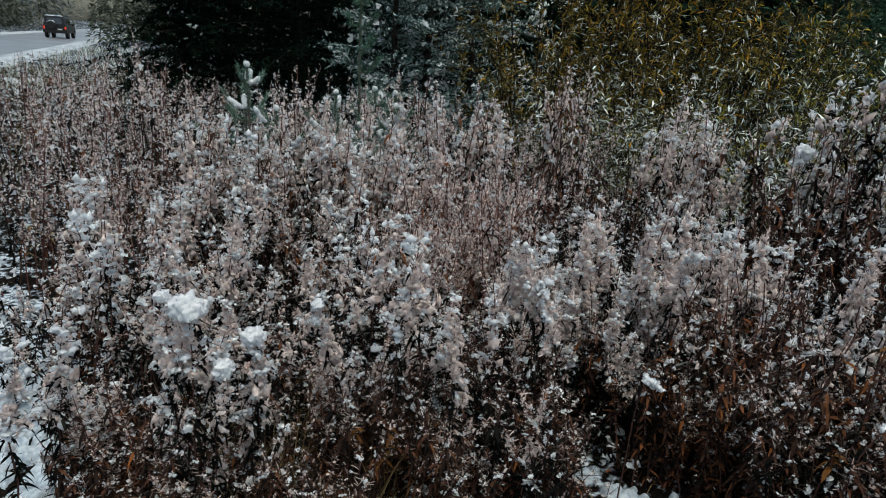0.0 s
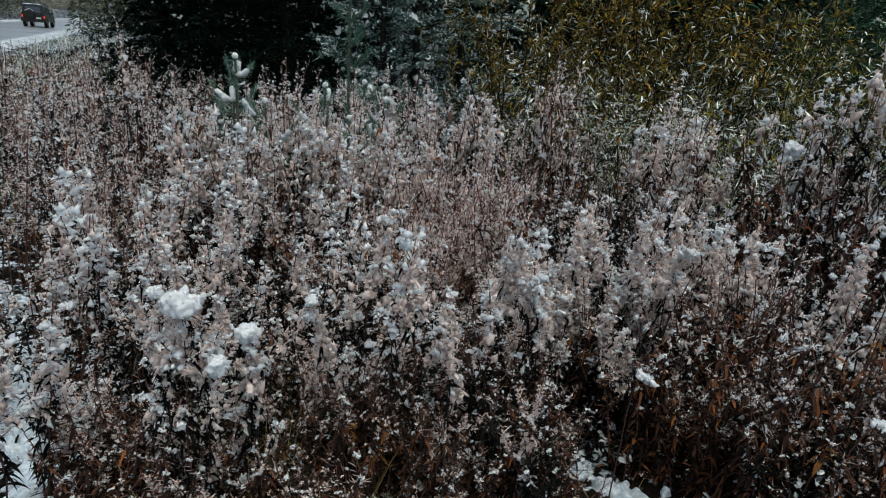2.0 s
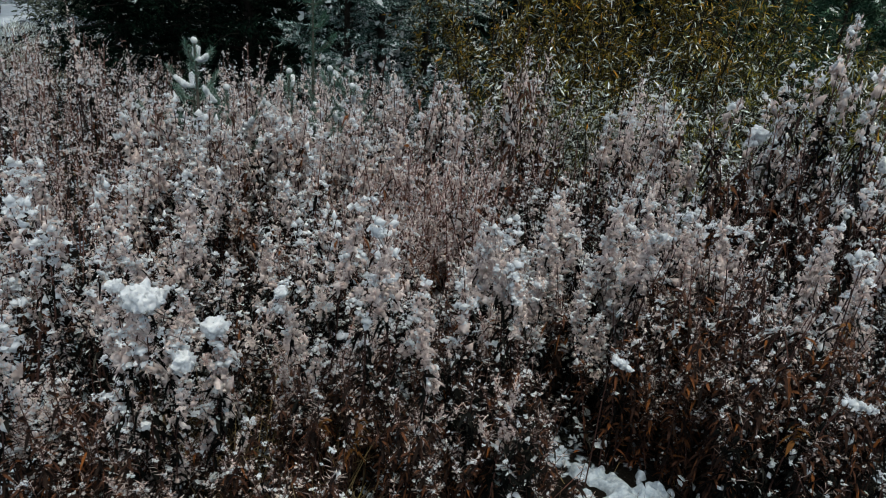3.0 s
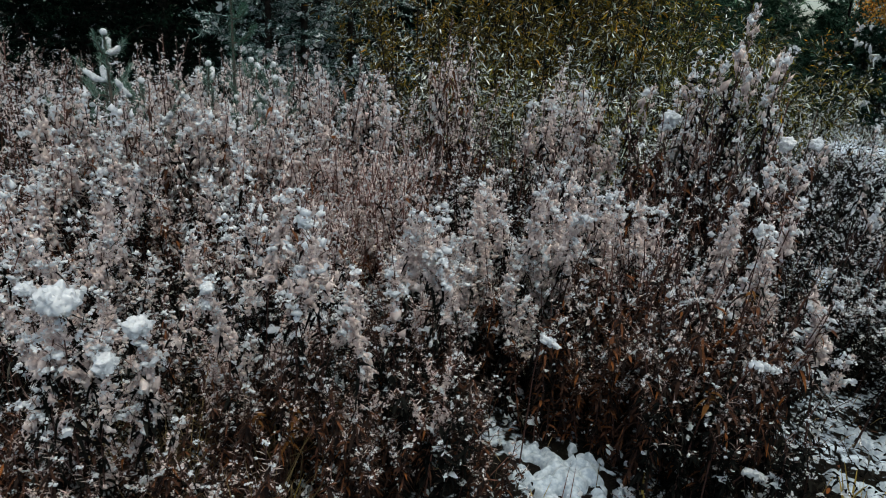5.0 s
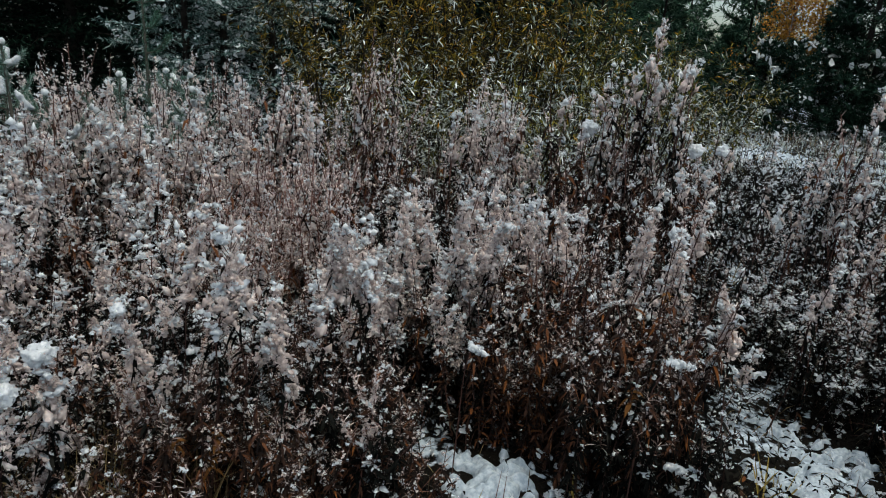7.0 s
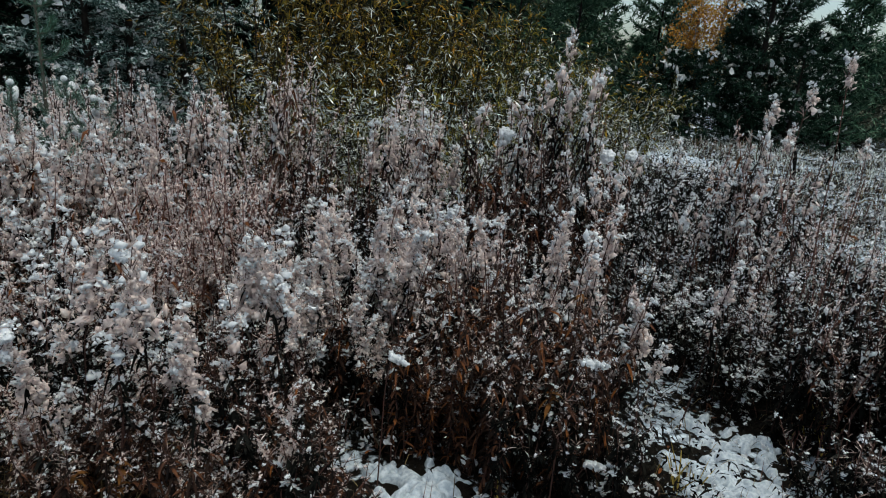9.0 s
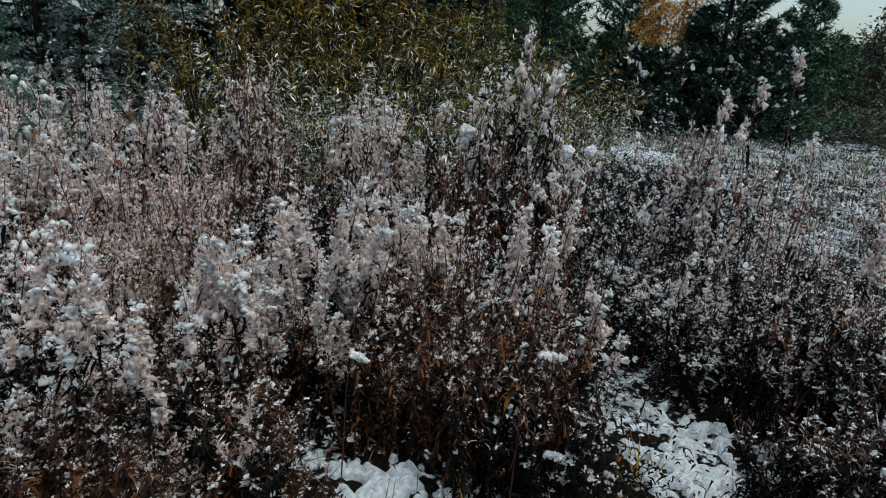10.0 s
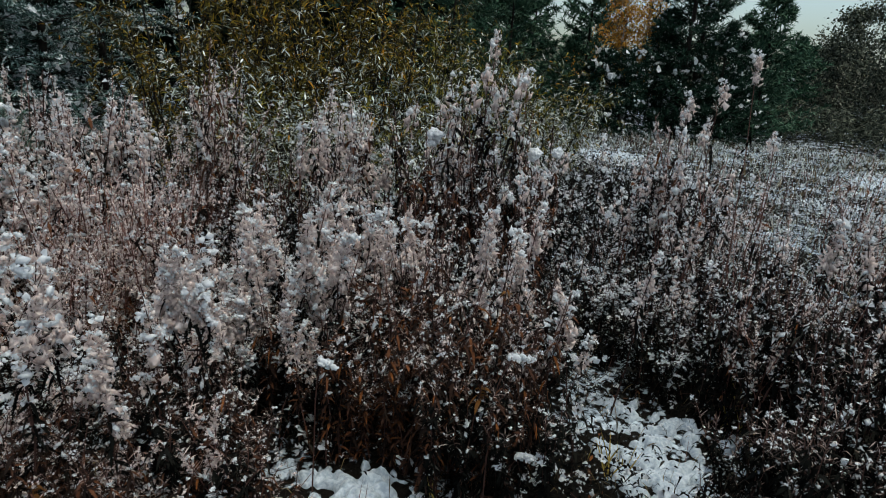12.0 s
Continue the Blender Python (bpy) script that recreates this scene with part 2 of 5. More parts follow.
def lumps(centre, size, way=None, form=ICO, rough=0.25, r=rng):
    """Uneven clumps; size is half-lengths along way, across it and upward."""
    centre = np.atleast_2d(centre)
    n = len(centre)
    size = np.broadcast_to(size, (n, 3))
    if way is None:
        a = r.uniform(0, 2 * np.pi, n)
        way = np.stack([np.cos(a), np.sin(a), r.normal(0, 0.2, n)], 1)
    x = unit(np.broadcast_to(way, (n, 3)).astype(float))
    y = unit(np.cross(UP + 1e-3, x))
    z = np.cross(x, y)
    k = form[0][None] * (1 + r.normal(0, rough, (n, len(form[0]), 1))) * size[:, None]
    v = centre[:, None] + k[..., 0:1] * x[:, None] + k[..., 1:2] * y[:, None] + k[..., 2:3] * z[:, None]
    f = form[1][None] + (np.arange(n) * len(form[0]))[:, None, None]
    return v.reshape(-1, 3), f.reshape(-1, 3)


def scraps_of(centre, way, length, across, count, size, r=rng, sides=3, stretch=1.0):
    """Ragged wads: count crossing scraps spread along way and across it about each centre; with six sides they are cupped, rounded flecks."""
    n = len(centre) * count
    length, across, size = (np.repeat(np.broadcast_to(a, len(centre)), count)[:, None] for a in (length, across, size))
    d = np.repeat(unit(way), count, 0)
    c = np.repeat(centre, count, 0) + d * length * r.uniform(-1, 1, (n, 1)) + r.normal(0, 0.6, (n, 3)) * across
    size = size * r.uniform(0.5, 1.25, (n, 1))
    if sides == 3:
        v = c[:, None] + r.normal(0, 0.75, (n, 3, 3)) * size[:, None]
        return v.reshape(-1, 3), np.arange(3 * n).reshape(-1, 3)
    x = unit(r.normal(0, 1, (n, 3)))
    y = unit(np.cross(x, r.normal(0, 1, (n, 3))))
    z = np.cross(x, y)
    a = np.arange(6) * np.pi / 3 + r.uniform(0, 1, (n, 1))
    q = r.uniform(0.55, 1.25, (n, 6))
    v = c[:, None] + size[:, None] * ((q * np.cos(a) * stretch)[..., None] * x[:, None] + (q * np.sin(a))[..., None] * y[:, None] + (r.normal(0, 0.3, (n, 6)) - 0.35 * np.cos(2 * a))[..., None] * z[:, None])
    f = np.array([(0, 1, 2), (0, 2, 3), (0, 3, 5), (3, 4, 5)])[None] + (np.arange(n) * 6)[:, None, None]
    return v.reshape(-1, 3), f.reshape(-1, 3)


def tubes(points, radii, sides=3):
    """Tapered stems; points (n, k, 3), radii (n, k)."""
    points, radii = np.asarray(points, float), np.asarray(radii, float)
    n, k, _ = points.shape
    way = unit(points[:, -1] - points[:, 0])
    x = unit(np.cross(way, (0.31, 0.95, 0.05)))
    y = np.cross(way, x)
    a = np.arange(sides) * 2 * np.pi / sides
    ring = np.cos(a)[:, None] * x[:, None] + np.sin(a)[:, None] * y[:, None]
    v = points[:, :, None] + radii[:, :, None, None] * ring[:, None]
    f = []
    for i in range(k - 1):
        for s in range(sides):
            p, q = i * sides + s, i * sides + (s + 1) % sides
            f += [(p, q, q + sides), (p, q + sides, p + sides)]
    f = np.array(f)[None] + (np.arange(n) * k * sides)[:, None, None]
    return v.reshape(-1, 3), f.reshape(-1, 3)


def moved(piece, m):
    v, f = piece
    m = np.array(m)
    return v @ m[:3, :3].T + m[:3, 3], f


def along(points, t):
    """The places at fractions t of a polyline (k, 3), and its direction there."""
    k = len(points) - 1
    i = np.minimum((t * k).astype(int), k - 1)
    w = (t * k - i)[:, None]
    return points[i] * (1 - w) + points[i + 1] * w, unit(points[i + 1] - points[i])


# ---- fireweed ----


def fireweed(h=1.0, leaves=55, plume=0.035, clumps=10, hairs=16, snow=0.3, branches=2, caps=3, big=1.0, scraps=12, top=(0.66, 0.78), more=1, cap=1.0, r=rng):
    """A dead fireweed stalk: stem, curled withered leaves, split pods, wads of seed fluff, clinging snow."""
    near, mid_far = scraps > 12, 3 < scraps <= 12
    t = np.linspace(0, 1, 7)
    lean = r.normal(0, 0.07, 2)
    bow = r.normal(0, 0.06, 2)
    main = np.stack([h * (lean[0] * t + bow[0] * t**2), h * (lean[1] * t + bow[1] * t**2), h * t], 1)
    main[1:-1, :2] += r.normal(0, 0.008, (5, 2))
    axes, rad = [main], [np.linspace(0.0045, 0.0018, 7)]
    for _ in range(branches):
        p, _d = along(main, np.array([r.uniform(0.35, 0.75)]))
        a = r.uniform(0, 2 * np.pi)
        out, L = r.uniform(0.15, 0.5), h * r.uniform(0.16, 0.36)
        s = np.linspace(0, 1, 7)[:, None]
        tip = np.array((np.cos(a) * out, np.sin(a) * out, 1.0))
        axes.append(p + L * s * tip * (1 - 0.15 * s))
        rad.append(np.linspace(0.0028, 0.0013, 7))
    step = 1 if big < 1.2 else 2 if big < 1.6 else 3
    some = axes[:1] if big > 1.6 else axes
    stem = tubes(np.array(some)[:, ::step], np.array(rad)[: len(some), ::step] * big**0.6)
    L, P, F, S = [], [], [], []
    # leaves in a spiral, hooked and hanging, wads of snow lying in their bends
    for j, ax in enumerate(axes):
        k = leaves if j == 0 else max(3, leaves // 6)
        tt = r.uniform(0.05, 0.82, k)
        base, _d = along(ax, tt)
        a = np.arange(k) * 2.4 + r.normal(0, 0.5, k)
        way = np.stack([np.cos(a), np.sin(a), r.uniform(-0.3, 1.0, k)], 1)
        size = r.uniform(0.032, 0.066, k) * big**0.45 * (0.8 if j else 1.0)
        hook = r.uniform(0.2, 1.9, k)
        L.append(blades(base, way, size, r.uniform(0.008, 0.0165, k) * big**0.7, hook, 4 if near else 2, r))
        on = r.random(k) < snow * (0.05 + 1.65 * (tt**1.4 if j == 0 else 0.5))
        n = int(on.sum())
        if n:
            w = unit(way)[on]
            u = r.uniform(0.25, 0.75, (n, 1))
            c = base[on] + w * size[on, None] * u
            c[:, 2] -= hook[on] * size[on] * u[:, 0] ** 2 - 0.006
            w[:, 2] -= 2 * hook[on] * u[:, 0]
            q = (0.5 + (1.4 if near else 0.8) * r.random(n) ** 3) * big ** (0.7 if big < 1.6 else 0.4)
            fat = q > 0.8
            if big < 1.6 and fat.any():
                S.append(lumps(c[fat], (q[fat] * 0.008)[:, None] * r.uniform(0.5, 1.2, (fat.sum(), 3)) * (2.0, 1.0, 0.6), w[fat], ICO if near else OCTA, 0.4, r))
            S.append(scraps_of(c, w, q * 0.0105, q * 0.006, 5 if near else 3, q * (0.0076 if near else 0.0118 if mid_far else 0.0133), r, 6 if near else 3))
    # seed heads
    drift = r.normal(0, 0.5, 2)
    for j, ax in enumerate(axes):
        lo, k = (r.uniform(*top), clumps) if j == 0 else (r.uniform(0.3, 0.6), max(2, clumps // 2) if clumps else 0)
        pods = more * ((9 if j else 16) if big < 1.2 else (4 if j else 8) if big < 1.6 else (2 if j else 5))
        base, d = along(ax, r.uniform(lo - 0.08, 0.98, pods))
        a = r.uniform(0, 6.28, pods)
        P.append(blades(base, np.stack([np.cos(a), np.sin(a), r.uniform(0.5, 1.8, pods)], 1), r.uniform(0.03, 0.06, pods), 0.0038 * big, r.uniform(-0.2, 0.5, pods), 3 if big < 1.2 else 2, r))
        if k:
            k = k * 3 if near else math.ceil(k * 1.6) if mid_far else k
            u = np.sort(r.random(k))
            c, _d = along(ax, lo + u * (1 - lo))
            rad_u = plume * (1.1 - 0.7 * u) * (0.7 if j else 1.0)
            c = c + r.normal(0, 0.36, (k, 3)) * rad_u[:, None]
            c[:, :2] += 0.4 * drift * rad_u[:, None]
            soft = np.array((0.2, 0.1, 0.8)) + r.normal(0, 0.4, (k, 3))
            wad = rad_u * r.uniform(0.22, 0.5, k)
            if big < 1.6:
                F.append(lumps(c, wad[:, None] * r.uniform(0.5, 0.85, (k, 3)) * (1.6, 0.78, 0.78) * (1.0 if near else 1.1), soft, OCTA, 0.5, r))
            F.append(scraps_of(c, soft, wad * 1.1, wad * 0.6, 5 if near else 4, np.minimum(wad * 0.42, 0.008) * (0.92 if near else 1.65 if mid_far else 2.05), r, 6 if near else 3, 1.6))
            if hairs:
                n = k * hairs
                w = unit(r.normal(0, 1, (n, 3)) + (0.2, 0.1, 0.25))
                o = np.repeat(c, hairs, 0) + w * np.repeat(rad_u, hairs)[:, None] * 0.25
                F.append(blades(o, w, np.repeat(rad_u, hairs) * r.uniform(0.2, 0.6, n), r.uniform(0.0012, 0.0028, n) * big, 0.2, 1, r))
        if caps:
            k = caps if j == 0 else max(1, caps // 2)
            c, _d = along(ax, lo + (1 - lo) * r.uniform(0.05, 1.0, k) ** 0.6)
            c = c + r.normal(0, 0.4, (k, 3)) * plume * 0.7 + (0, 0, 0.014)
            bits = 3 if near else 2 if mid_far else 1
            wide = np.repeat(cap * plume * r.uniform(0.5, 1.1, k), bits)
            cc = np.repeat(c, bits, 0) + r.normal(0, 0.24, (k * bits, 3)) * wide[:, None] * (1, 1, 0.7)
            wad = wide * r.uniform(0.16, 0.36, k * bits)
            if big < 1.6:
                S.append(lumps(cc, (wad * (0.55 if near else 0.75))[:, None] * r.uniform(0.7, 1.15, (k * bits, 3)) * (1.2, 1.1, 0.85), None, ICO if near else OCTA, 0.38, r))
            S.append(scraps_of(cc, r.normal(0, 1, (k * bits, 3)) * (1, 1, 0.5), wad, wad * 0.6, 7 if near else 6 if mid_far else 4, np.minimum(wad * 0.5, 0.010) * (0.86 if near else 1.35 if mid_far else 1.4), r, 6 if near else 3))
    return {"stem": stem, "leaves": join(L), "seed_pods": join(P), "seed_fluff": join(F), "snow": join(S)}


FW_MAT = {"stem": STEM, "seed_pods": POD, "seed_fluff": FLUFF, "snow": SNOW_TUFT}
FW_LABEL = {"fluffy": "dead fireweed stalk with white seed fluff and snow", "leafy": "dead fireweed stalk with dark withered leaves under snow",
            "rusty": "dead fireweed stalk with rust-brown withered leaves", "red": "slender reddish fireweed stalk with wispy seed pods",
            "dark": "dead fireweed stalk crowded with black withered leaves",
            "plume": "dead fireweed stalk with a thick white plume of fluff and snow",
            "crowned": "tall dark-leaved fireweed stalk crowned with snowy fluff",
            "shrub": "low dark withered herb under rounded lumps of snow",
            "raceme": "dead fireweed stalk with a long pinkish raceme of fluff",
            "tall": "tall lone fireweed stalk topped by a tuft of snowy fluff",
            "laden": "bent fireweed stalk with thick lumps of snow"}
STYLE = {
    "fluffy": dict(cap=1.1, leaves=70, plume=0.045, clumps=11, snow=0.30, branches=2, caps=4),
    "plume": dict(cap=1.2, leaves=60, plume=0.052, clumps=24, snow=0.26, branches=1, caps=6, top=(0.66, 0.76)),
    "raceme": dict(leaves=70, plume=0.036, clumps=26, snow=0.26, branches=2, caps=4, top=(0.58, 0.68), more=2),
    "leafy": dict(leaves=110, plume=0.032, clumps=1, snow=0.34, branches=2, caps=2),
    "dark": dict(leaves=120, plume=0.028, clumps=0, snow=0.07, branches=3, caps=1),
    "rusty": dict(leaves=105, plume=0.030, clumps=1, snow=0.12, branches=3, caps=1),
    "red": dict(more=2, leaves=30, plume=0.034, clumps=17, snow=0.36, branches=4, caps=2, top=(0.5, 0.62)),
    "laden": dict(cap=1.5, leaves=64, plume=0.054, clumps=10, snow=0.36, branches=1, caps=6),
    "shrub": dict(cap=1.5, leaves=140, plume=0.043, clumps=0, snow=0.20, branches=5, caps=4, top=(0.5, 0.65)),
    "crowned": dict(cap=1.2, leaves=110, plume=0.046, clumps=9, snow=0.16, branches=3, caps=4, top=(0.85, 0.91)),
    "tall": dict(cap=1.3, leaves=9, plume=0.034, clumps=7, snow=0.25, branches=0, caps=3, top=(0.93, 0.95)),
}
LEAF_OF = {"fluffy": LEAF_SHADED, "leafy": LEAF_SHADED, "rusty": LEAF_RUST, "red": LEAF_RUST, "laden": LEAF_SHADED, "plume": LEAF_SHADED, "dark": LEAF_SHADED, "shrub": LEAF_SHADED, "crowned": LEAF_SHADED, "tall": LEAF_SHADED, "raceme": LEAF_RUST}


def variants(count, hairs, leaf, big, scraps, thin=1.0, white=1.0):
    """Stalks of every style; fewer and larger pieces for those farther off."""
    out = {}
    for s in STYLE:
        st = dict(STYLE[s])
        st["leaves"], st["hairs"], st["big"], st["scraps"], st["snow"] = int(st["leaves"] * leaf), hairs, big, scraps, st["snow"] * white
        st["clumps"], st["branches"] = math.ceil(st["clumps"] * thin), math.ceil(st["branches"] * thin)
        out[s] = [fireweed(1.0, r=np.random.default_rng(100 + 17 * i + len(s)), **st) for i in range(count)]
    return out


NEAR, MIDDLE, FAR = variants(5, 4, 1.0, 1.0, 30, 1.0, 0.72), variants(5, 0, 0.72, 1.4, 8, 1.0, 1.25), variants(5, 0, 0.2, 1.9, 2, 1.0, 2.4)
FARTHEST = variants(5, 0, 0.09, 2.5, 2, 0.5, 2.5)


def level(p):
    d = math.hypot(p[0], p[1])
    return NEAR if p[4] == "tall" or p[4] == "plume" and d < 2.75 or d < 2.3 else MIDDLE if d < 4.4 else FAR if d < 8.5 else FARTHEST


# one-metre stalks are placed by plan position, height and style
PLANTS = []


def plant(x, y, h, style, lean=0.06):
    z = relief(x, y)
    PLANTS.append((x, y, z, h, style, rng.integers(5), rng.uniform(0, 6.28), rng.normal(0, lean), rng.normal(0, lean)))


def relief(x, y):
    """Height of the ground."""
    d = math.hypot(x, y)
    near = max(0.0, 1 - d / 14)
    return near * (0.05 * noise.noise((x * 0.9, y * 0.9, 3.1)) + 0.025 * noise.noise((x * 3.1, y * 3.1, 7.7)))


def stalk_pose(p):
    x, y, z, h, style, i, yaw, lx, ly = p
    return Matrix.Translation((x, y, z - 0.01)) @ Euler((lx, ly, yaw)).to_matrix().to_4x4() @ Matrix.Diagonal((0.5 + 0.5 * h, 0.5 + 0.5 * h, h, 1))


# single stalks that stand out: x, y and height of their tips
HEADS = {
    "crowned": [(1.17, 3.66, 1.60), (1.38, 3.59, 1.72), (1.57, 3.51, 1.70), (1.25, 3.62, 1.52), (1.48, 3.55, 1.6), (1.0, 3.81, 1.45), (1.6, 3.6, 1.45)],
    "tall": [(1.60, 1.64, 0.73), (3.04, 3.30, 1.87), (2.77, 3.52, 1.61), (2.92, 3.41, 1.70), (2.88, 3.44, 1.47), (2.75, 3.53, 1.37), (2.59, 3.65, 1.15), (1.64, 3.60, 1.67), (1.44, 3.68, 1.89), (1.46, 3.7, 1.6)],
    "plume": [(0.56, 4.49, 1.60), (0.675, 4.47, 1.42), (0.445, 4.5, 1.36), (0.79, 4.46, 1.32), (0.61, 4.59, 1.36), (0.40, 3.00, 1.07), (0.45, 2.90, 1.05), (0.55, 2.88, 1.02), (0.65, 2.76, 1.03), (0.73, 2.69, 1.03), (0.81, 2.62, 1.01), (1.05, 2.49, 1.06), (1.14, 2.35, 1.00), (1.29, 2.44, 1.10), (1.20, 2.04, 0.88),
               (0.77, 4.57, 1.34), (-0.77, 4.04, 1.34), (-0.65, 4.06, 1.33), (0.42, 3.10, 1.04),
               (1.07, 2.43, 1.07), (2.13, 2.50, 0.97), (-0.21, 2.10, 1.0), (-0.39, 1.77, 0.89), (-1.48, 2.32, 0.97),
               (-0.86, 1.74, 0.80), (-0.65, 1.93, 1.08), (-0.58, 1.95, 1.05), (-0.25, 2.11, 1.0), (2.74, 2.19, 1.11), (2.73, 2.04, 1.12),
               (1.86, 2.33, 0.9), (-1.81, 2.34, 0.94)],
    "raceme": [(-3.82, 4.58, 1.66), (-3.80, 4.62, 1.52), (-3.75, 4.65, 1.40), (-3.70, 4.65, 1.35), (-2.14, 4.18, 1.47), (-2.07, 4.22, 1.46), (-2.0, 4.26, 1.48), (-1.93, 4.28, 1.42), (-0.257, 4.50, 1.74), (-0.103, 4.51, 1.68), (-0.22, 4.42, 1.62), (-0.373, 4.49, 1.40), (-0.3, 4.55, 1.5), (-0.18, 4.45, 1.45), (-0.05, 4.55, 1.4)],
    "laden": [(1.20, 3.97, 1.44), (1.11, 2.27, 1.0), (1.20, 1.93, 0.87), (1.66, 3.15, 1.21), (1.50, 3.12, 1.19),
              (-0.15, 2.11, 0.92), (-0.51, 1.73, 1.08), (-1.10, 1.38, 0.90), (-0.91, 1.44, 0.82), (-0.99, 1.39, 0.84), (-1.40, 1.24, 0.90),
              (-1.41, 1.09, 0.84), (-1.79, 1.84, 0.95), (-0.29, 1.91, 0.91)],
    "red": [(-1.05, 4.17, 1.3), (-0.94, 4.2, 1.27), (-0.8, 4.22, 1.32), (-0.74, 4.24, 1.29), (-0.67, 4.25, 1.17), (-0.57, 4.26, 1.1), (-1.17, 4.14, 1.24), (-0.16, 4.53, 1.50), (-0.23, 4.53, 1.44), (1.40, 2.61, 1.05), (-0.45, 3.35, 1.0)],
}


def set_tip(x, y, h, style):
    """A stalk whose tip comes to x, y, h."""
    plant(x, y, h, style, 0.02)
    p = PLANTS[-1]
    v = NEAR[style][int(p[5])]["stem"][0]
    tip = stalk_pose(p) @ Vector(v[v[:, 2].argmax()])
    PLANTS[-1] = (2 * x - tip.x, 2 * y - tip.y, p[2], h * h / max(tip.z, 0.3), *p[4:])


for style, places in HEADS.items():
    for x, y, h in places:
        set_tip(x, y, h, style)


HOLLOWS = [(-0.93, 2.5, 0.2), (0.0, 3.45, 0.28), (1.18, 3.05, 0.45), (1.5, 2.75, 0.3)]
REDS = [(-0.63, 3.15, 0.3), (-0.95, 3.5, 0.25)]


# low shrubs of the meadow: x, y, height, spread
SHRUBS = [(4.1, 7.0, 0.6, 0.7), (4.2, 6.2, 0.6, 0.7), (5.1, 7.2, 0.6, 0.7), (4.3, 5.5, 0.5, 0.6), (3.2, 5.0, 0.5, 0.55), (3.6, 5.6, 0.55, 0.6), (3.4, 6.4, 0.6, 0.6), (4.8, 6.3, 0.5, 0.6)]


def shrubby(x, y):
    return any(math.hypot(x - cx, y - cy) < 1.15 * q for cx, cy, _h, q in SHRUBS)


# open snow in the meadow
OPEN = [(7.8, 12.9, 0.8), (8.7, 7.3, 0.5), (4.3, 8.4, 0.5), (13.5, 9.6, 1.2), (3.2, 4.0, 0.3)]


def opened(x, y):
    return shrubby(x, y) or any(math.hypot(x - cx, y - cy) < q * (0.8 + 0.6 * noise.noise((x * 1.3, y * 1.3, 0.7))) for cx, cy, q in OPEN)


CLEAR = [(1.8, 2.12, 0.30), (1.85, 1.8, 0.26), (0.40, 1.95, 0.24), (1.6, 1.85, 0.22)]


def local_style(x, y, h, style):
    for cx, cy, r in HOLLOWS:
        if math.hypot(x - cx, y - cy) < r:
            return h * 0.8, "leafy"
    for cx, cy, r in REDS:
        if math.hypot(x - cx, y - cy) < r:
            return h, "red"
    return h, style


def scatter(count, az, dist, height, styles, jitter=0.15, clump=6):
    """Clumps of stalks between two bearings (degrees from straight ahead, right positive) and two distances."""
    names = list(styles)
    w = np.array([styles[s] for s in names], float)
    left = count
    while left > 0:
        a = radians(rng.uniform(*az))
        d = math.sqrt(rng.uniform(dist[0] ** 2, dist[1] ** 2))
        mx, my = d * math.sin(a), d * math.cos(a)
        h0 = rng.uniform(*height)
        style = names[rng.choice(len(names), p=w / w.sum())]
        n = min(left, rng.integers(2, 2 * clump))
        left -= n
        for _ in range(n):
            one = style if rng.random() < 0.88 else names[rng.integers(len(names))]
            sp = 0.025 * (d + 1.5)
            px, py = mx + rng.normal(0, sp), my + rng.normal(0, sp)
            if any(math.hypot(px - cx, py - cy) < q for cx, cy, q in CLEAR) or opened(px, py) and rng.random() < 0.8:
                continue
            plant(px, py, *local_style(px, py, h0 * rng.uniform(0.72, 1.08), one))


def cluster(x, y, count, h, style, spread=0.16):
    for _ in range(count):
        plant(x + rng.normal(0, spread), y + rng.normal(0, spread), h * rng.uniform(0.75, 1.03), style, 0.04)


cluster(-0.14, 4.6, 12, 1.3, "rusty", 0.2)
cluster(-0.16, 4.6, 9, 1.42, "raceme", 0.16)
cluster(-0.2, 4.5, 8, 1.0, "leafy", 0.25)
cluster(0.66, 4.55, 9, 1.3, "plume", 0.15)
cluster(0.66, 4.5, 9, 1.05, "rusty", 0.2)
cluster(1.25, 4.0, 4, 1.4, "plume", 0.13)
cluster(1.35, 3.8, 26, 1.25, "dark", 0.25)
cluster(1.45, 3.65, 3, 1.5, "crowned", 0.16)
cluster(1.42, 3.62, 36, 1.42, "rusty", 0.22)
cluster(-0.7, 4.05, 7, 1.36, "fluffy", 0.12)
cluster(-1.15, 4.3, 9, 1.34, "fluffy", 0.14)
cluster(2.8, 3.4, 6, 1.4, "red", 0.2)
cluster(-0.63, 3.15, 34, 1.08, "red", 0.15)
cluster(-0.02, 3.6, 7, 1.05, "leafy", 0.12)
cluster(1.15, 3.0, 12, 1.08, "leafy", 0.2)
cluster(1.2, 3.0, 6, 1.1, "rusty", 0.2)
# front row
scatter(75, (-44, -24), (1.5, 2.15), (0.4, 0.68), {"rusty": 7, "red": 2, "leafy": 1})
scatter(120, (-30, 3), (1.65, 2.3), (0.42, 0.72), {"rusty": 8, "dark": 2, "red": 1})
scatter(125, (11, 29), (2.05, 2.75), (0.55, 0.9), {"dark": 3, "leafy": 1, "rusty": 5})
scatter(70, (11, 29), (2.1, 2.75), (0.85, 1.0), {"rusty": 1}, clump=3)
scatter(70, (46, 64), (2.0, 3.3), (0.55, 0.9), {"dark": 1})
scatter(45, (2, 14), (2.2, 2.9), (0.45, 0.75), {"rusty": 2, "dark": 2, "leafy": 1})
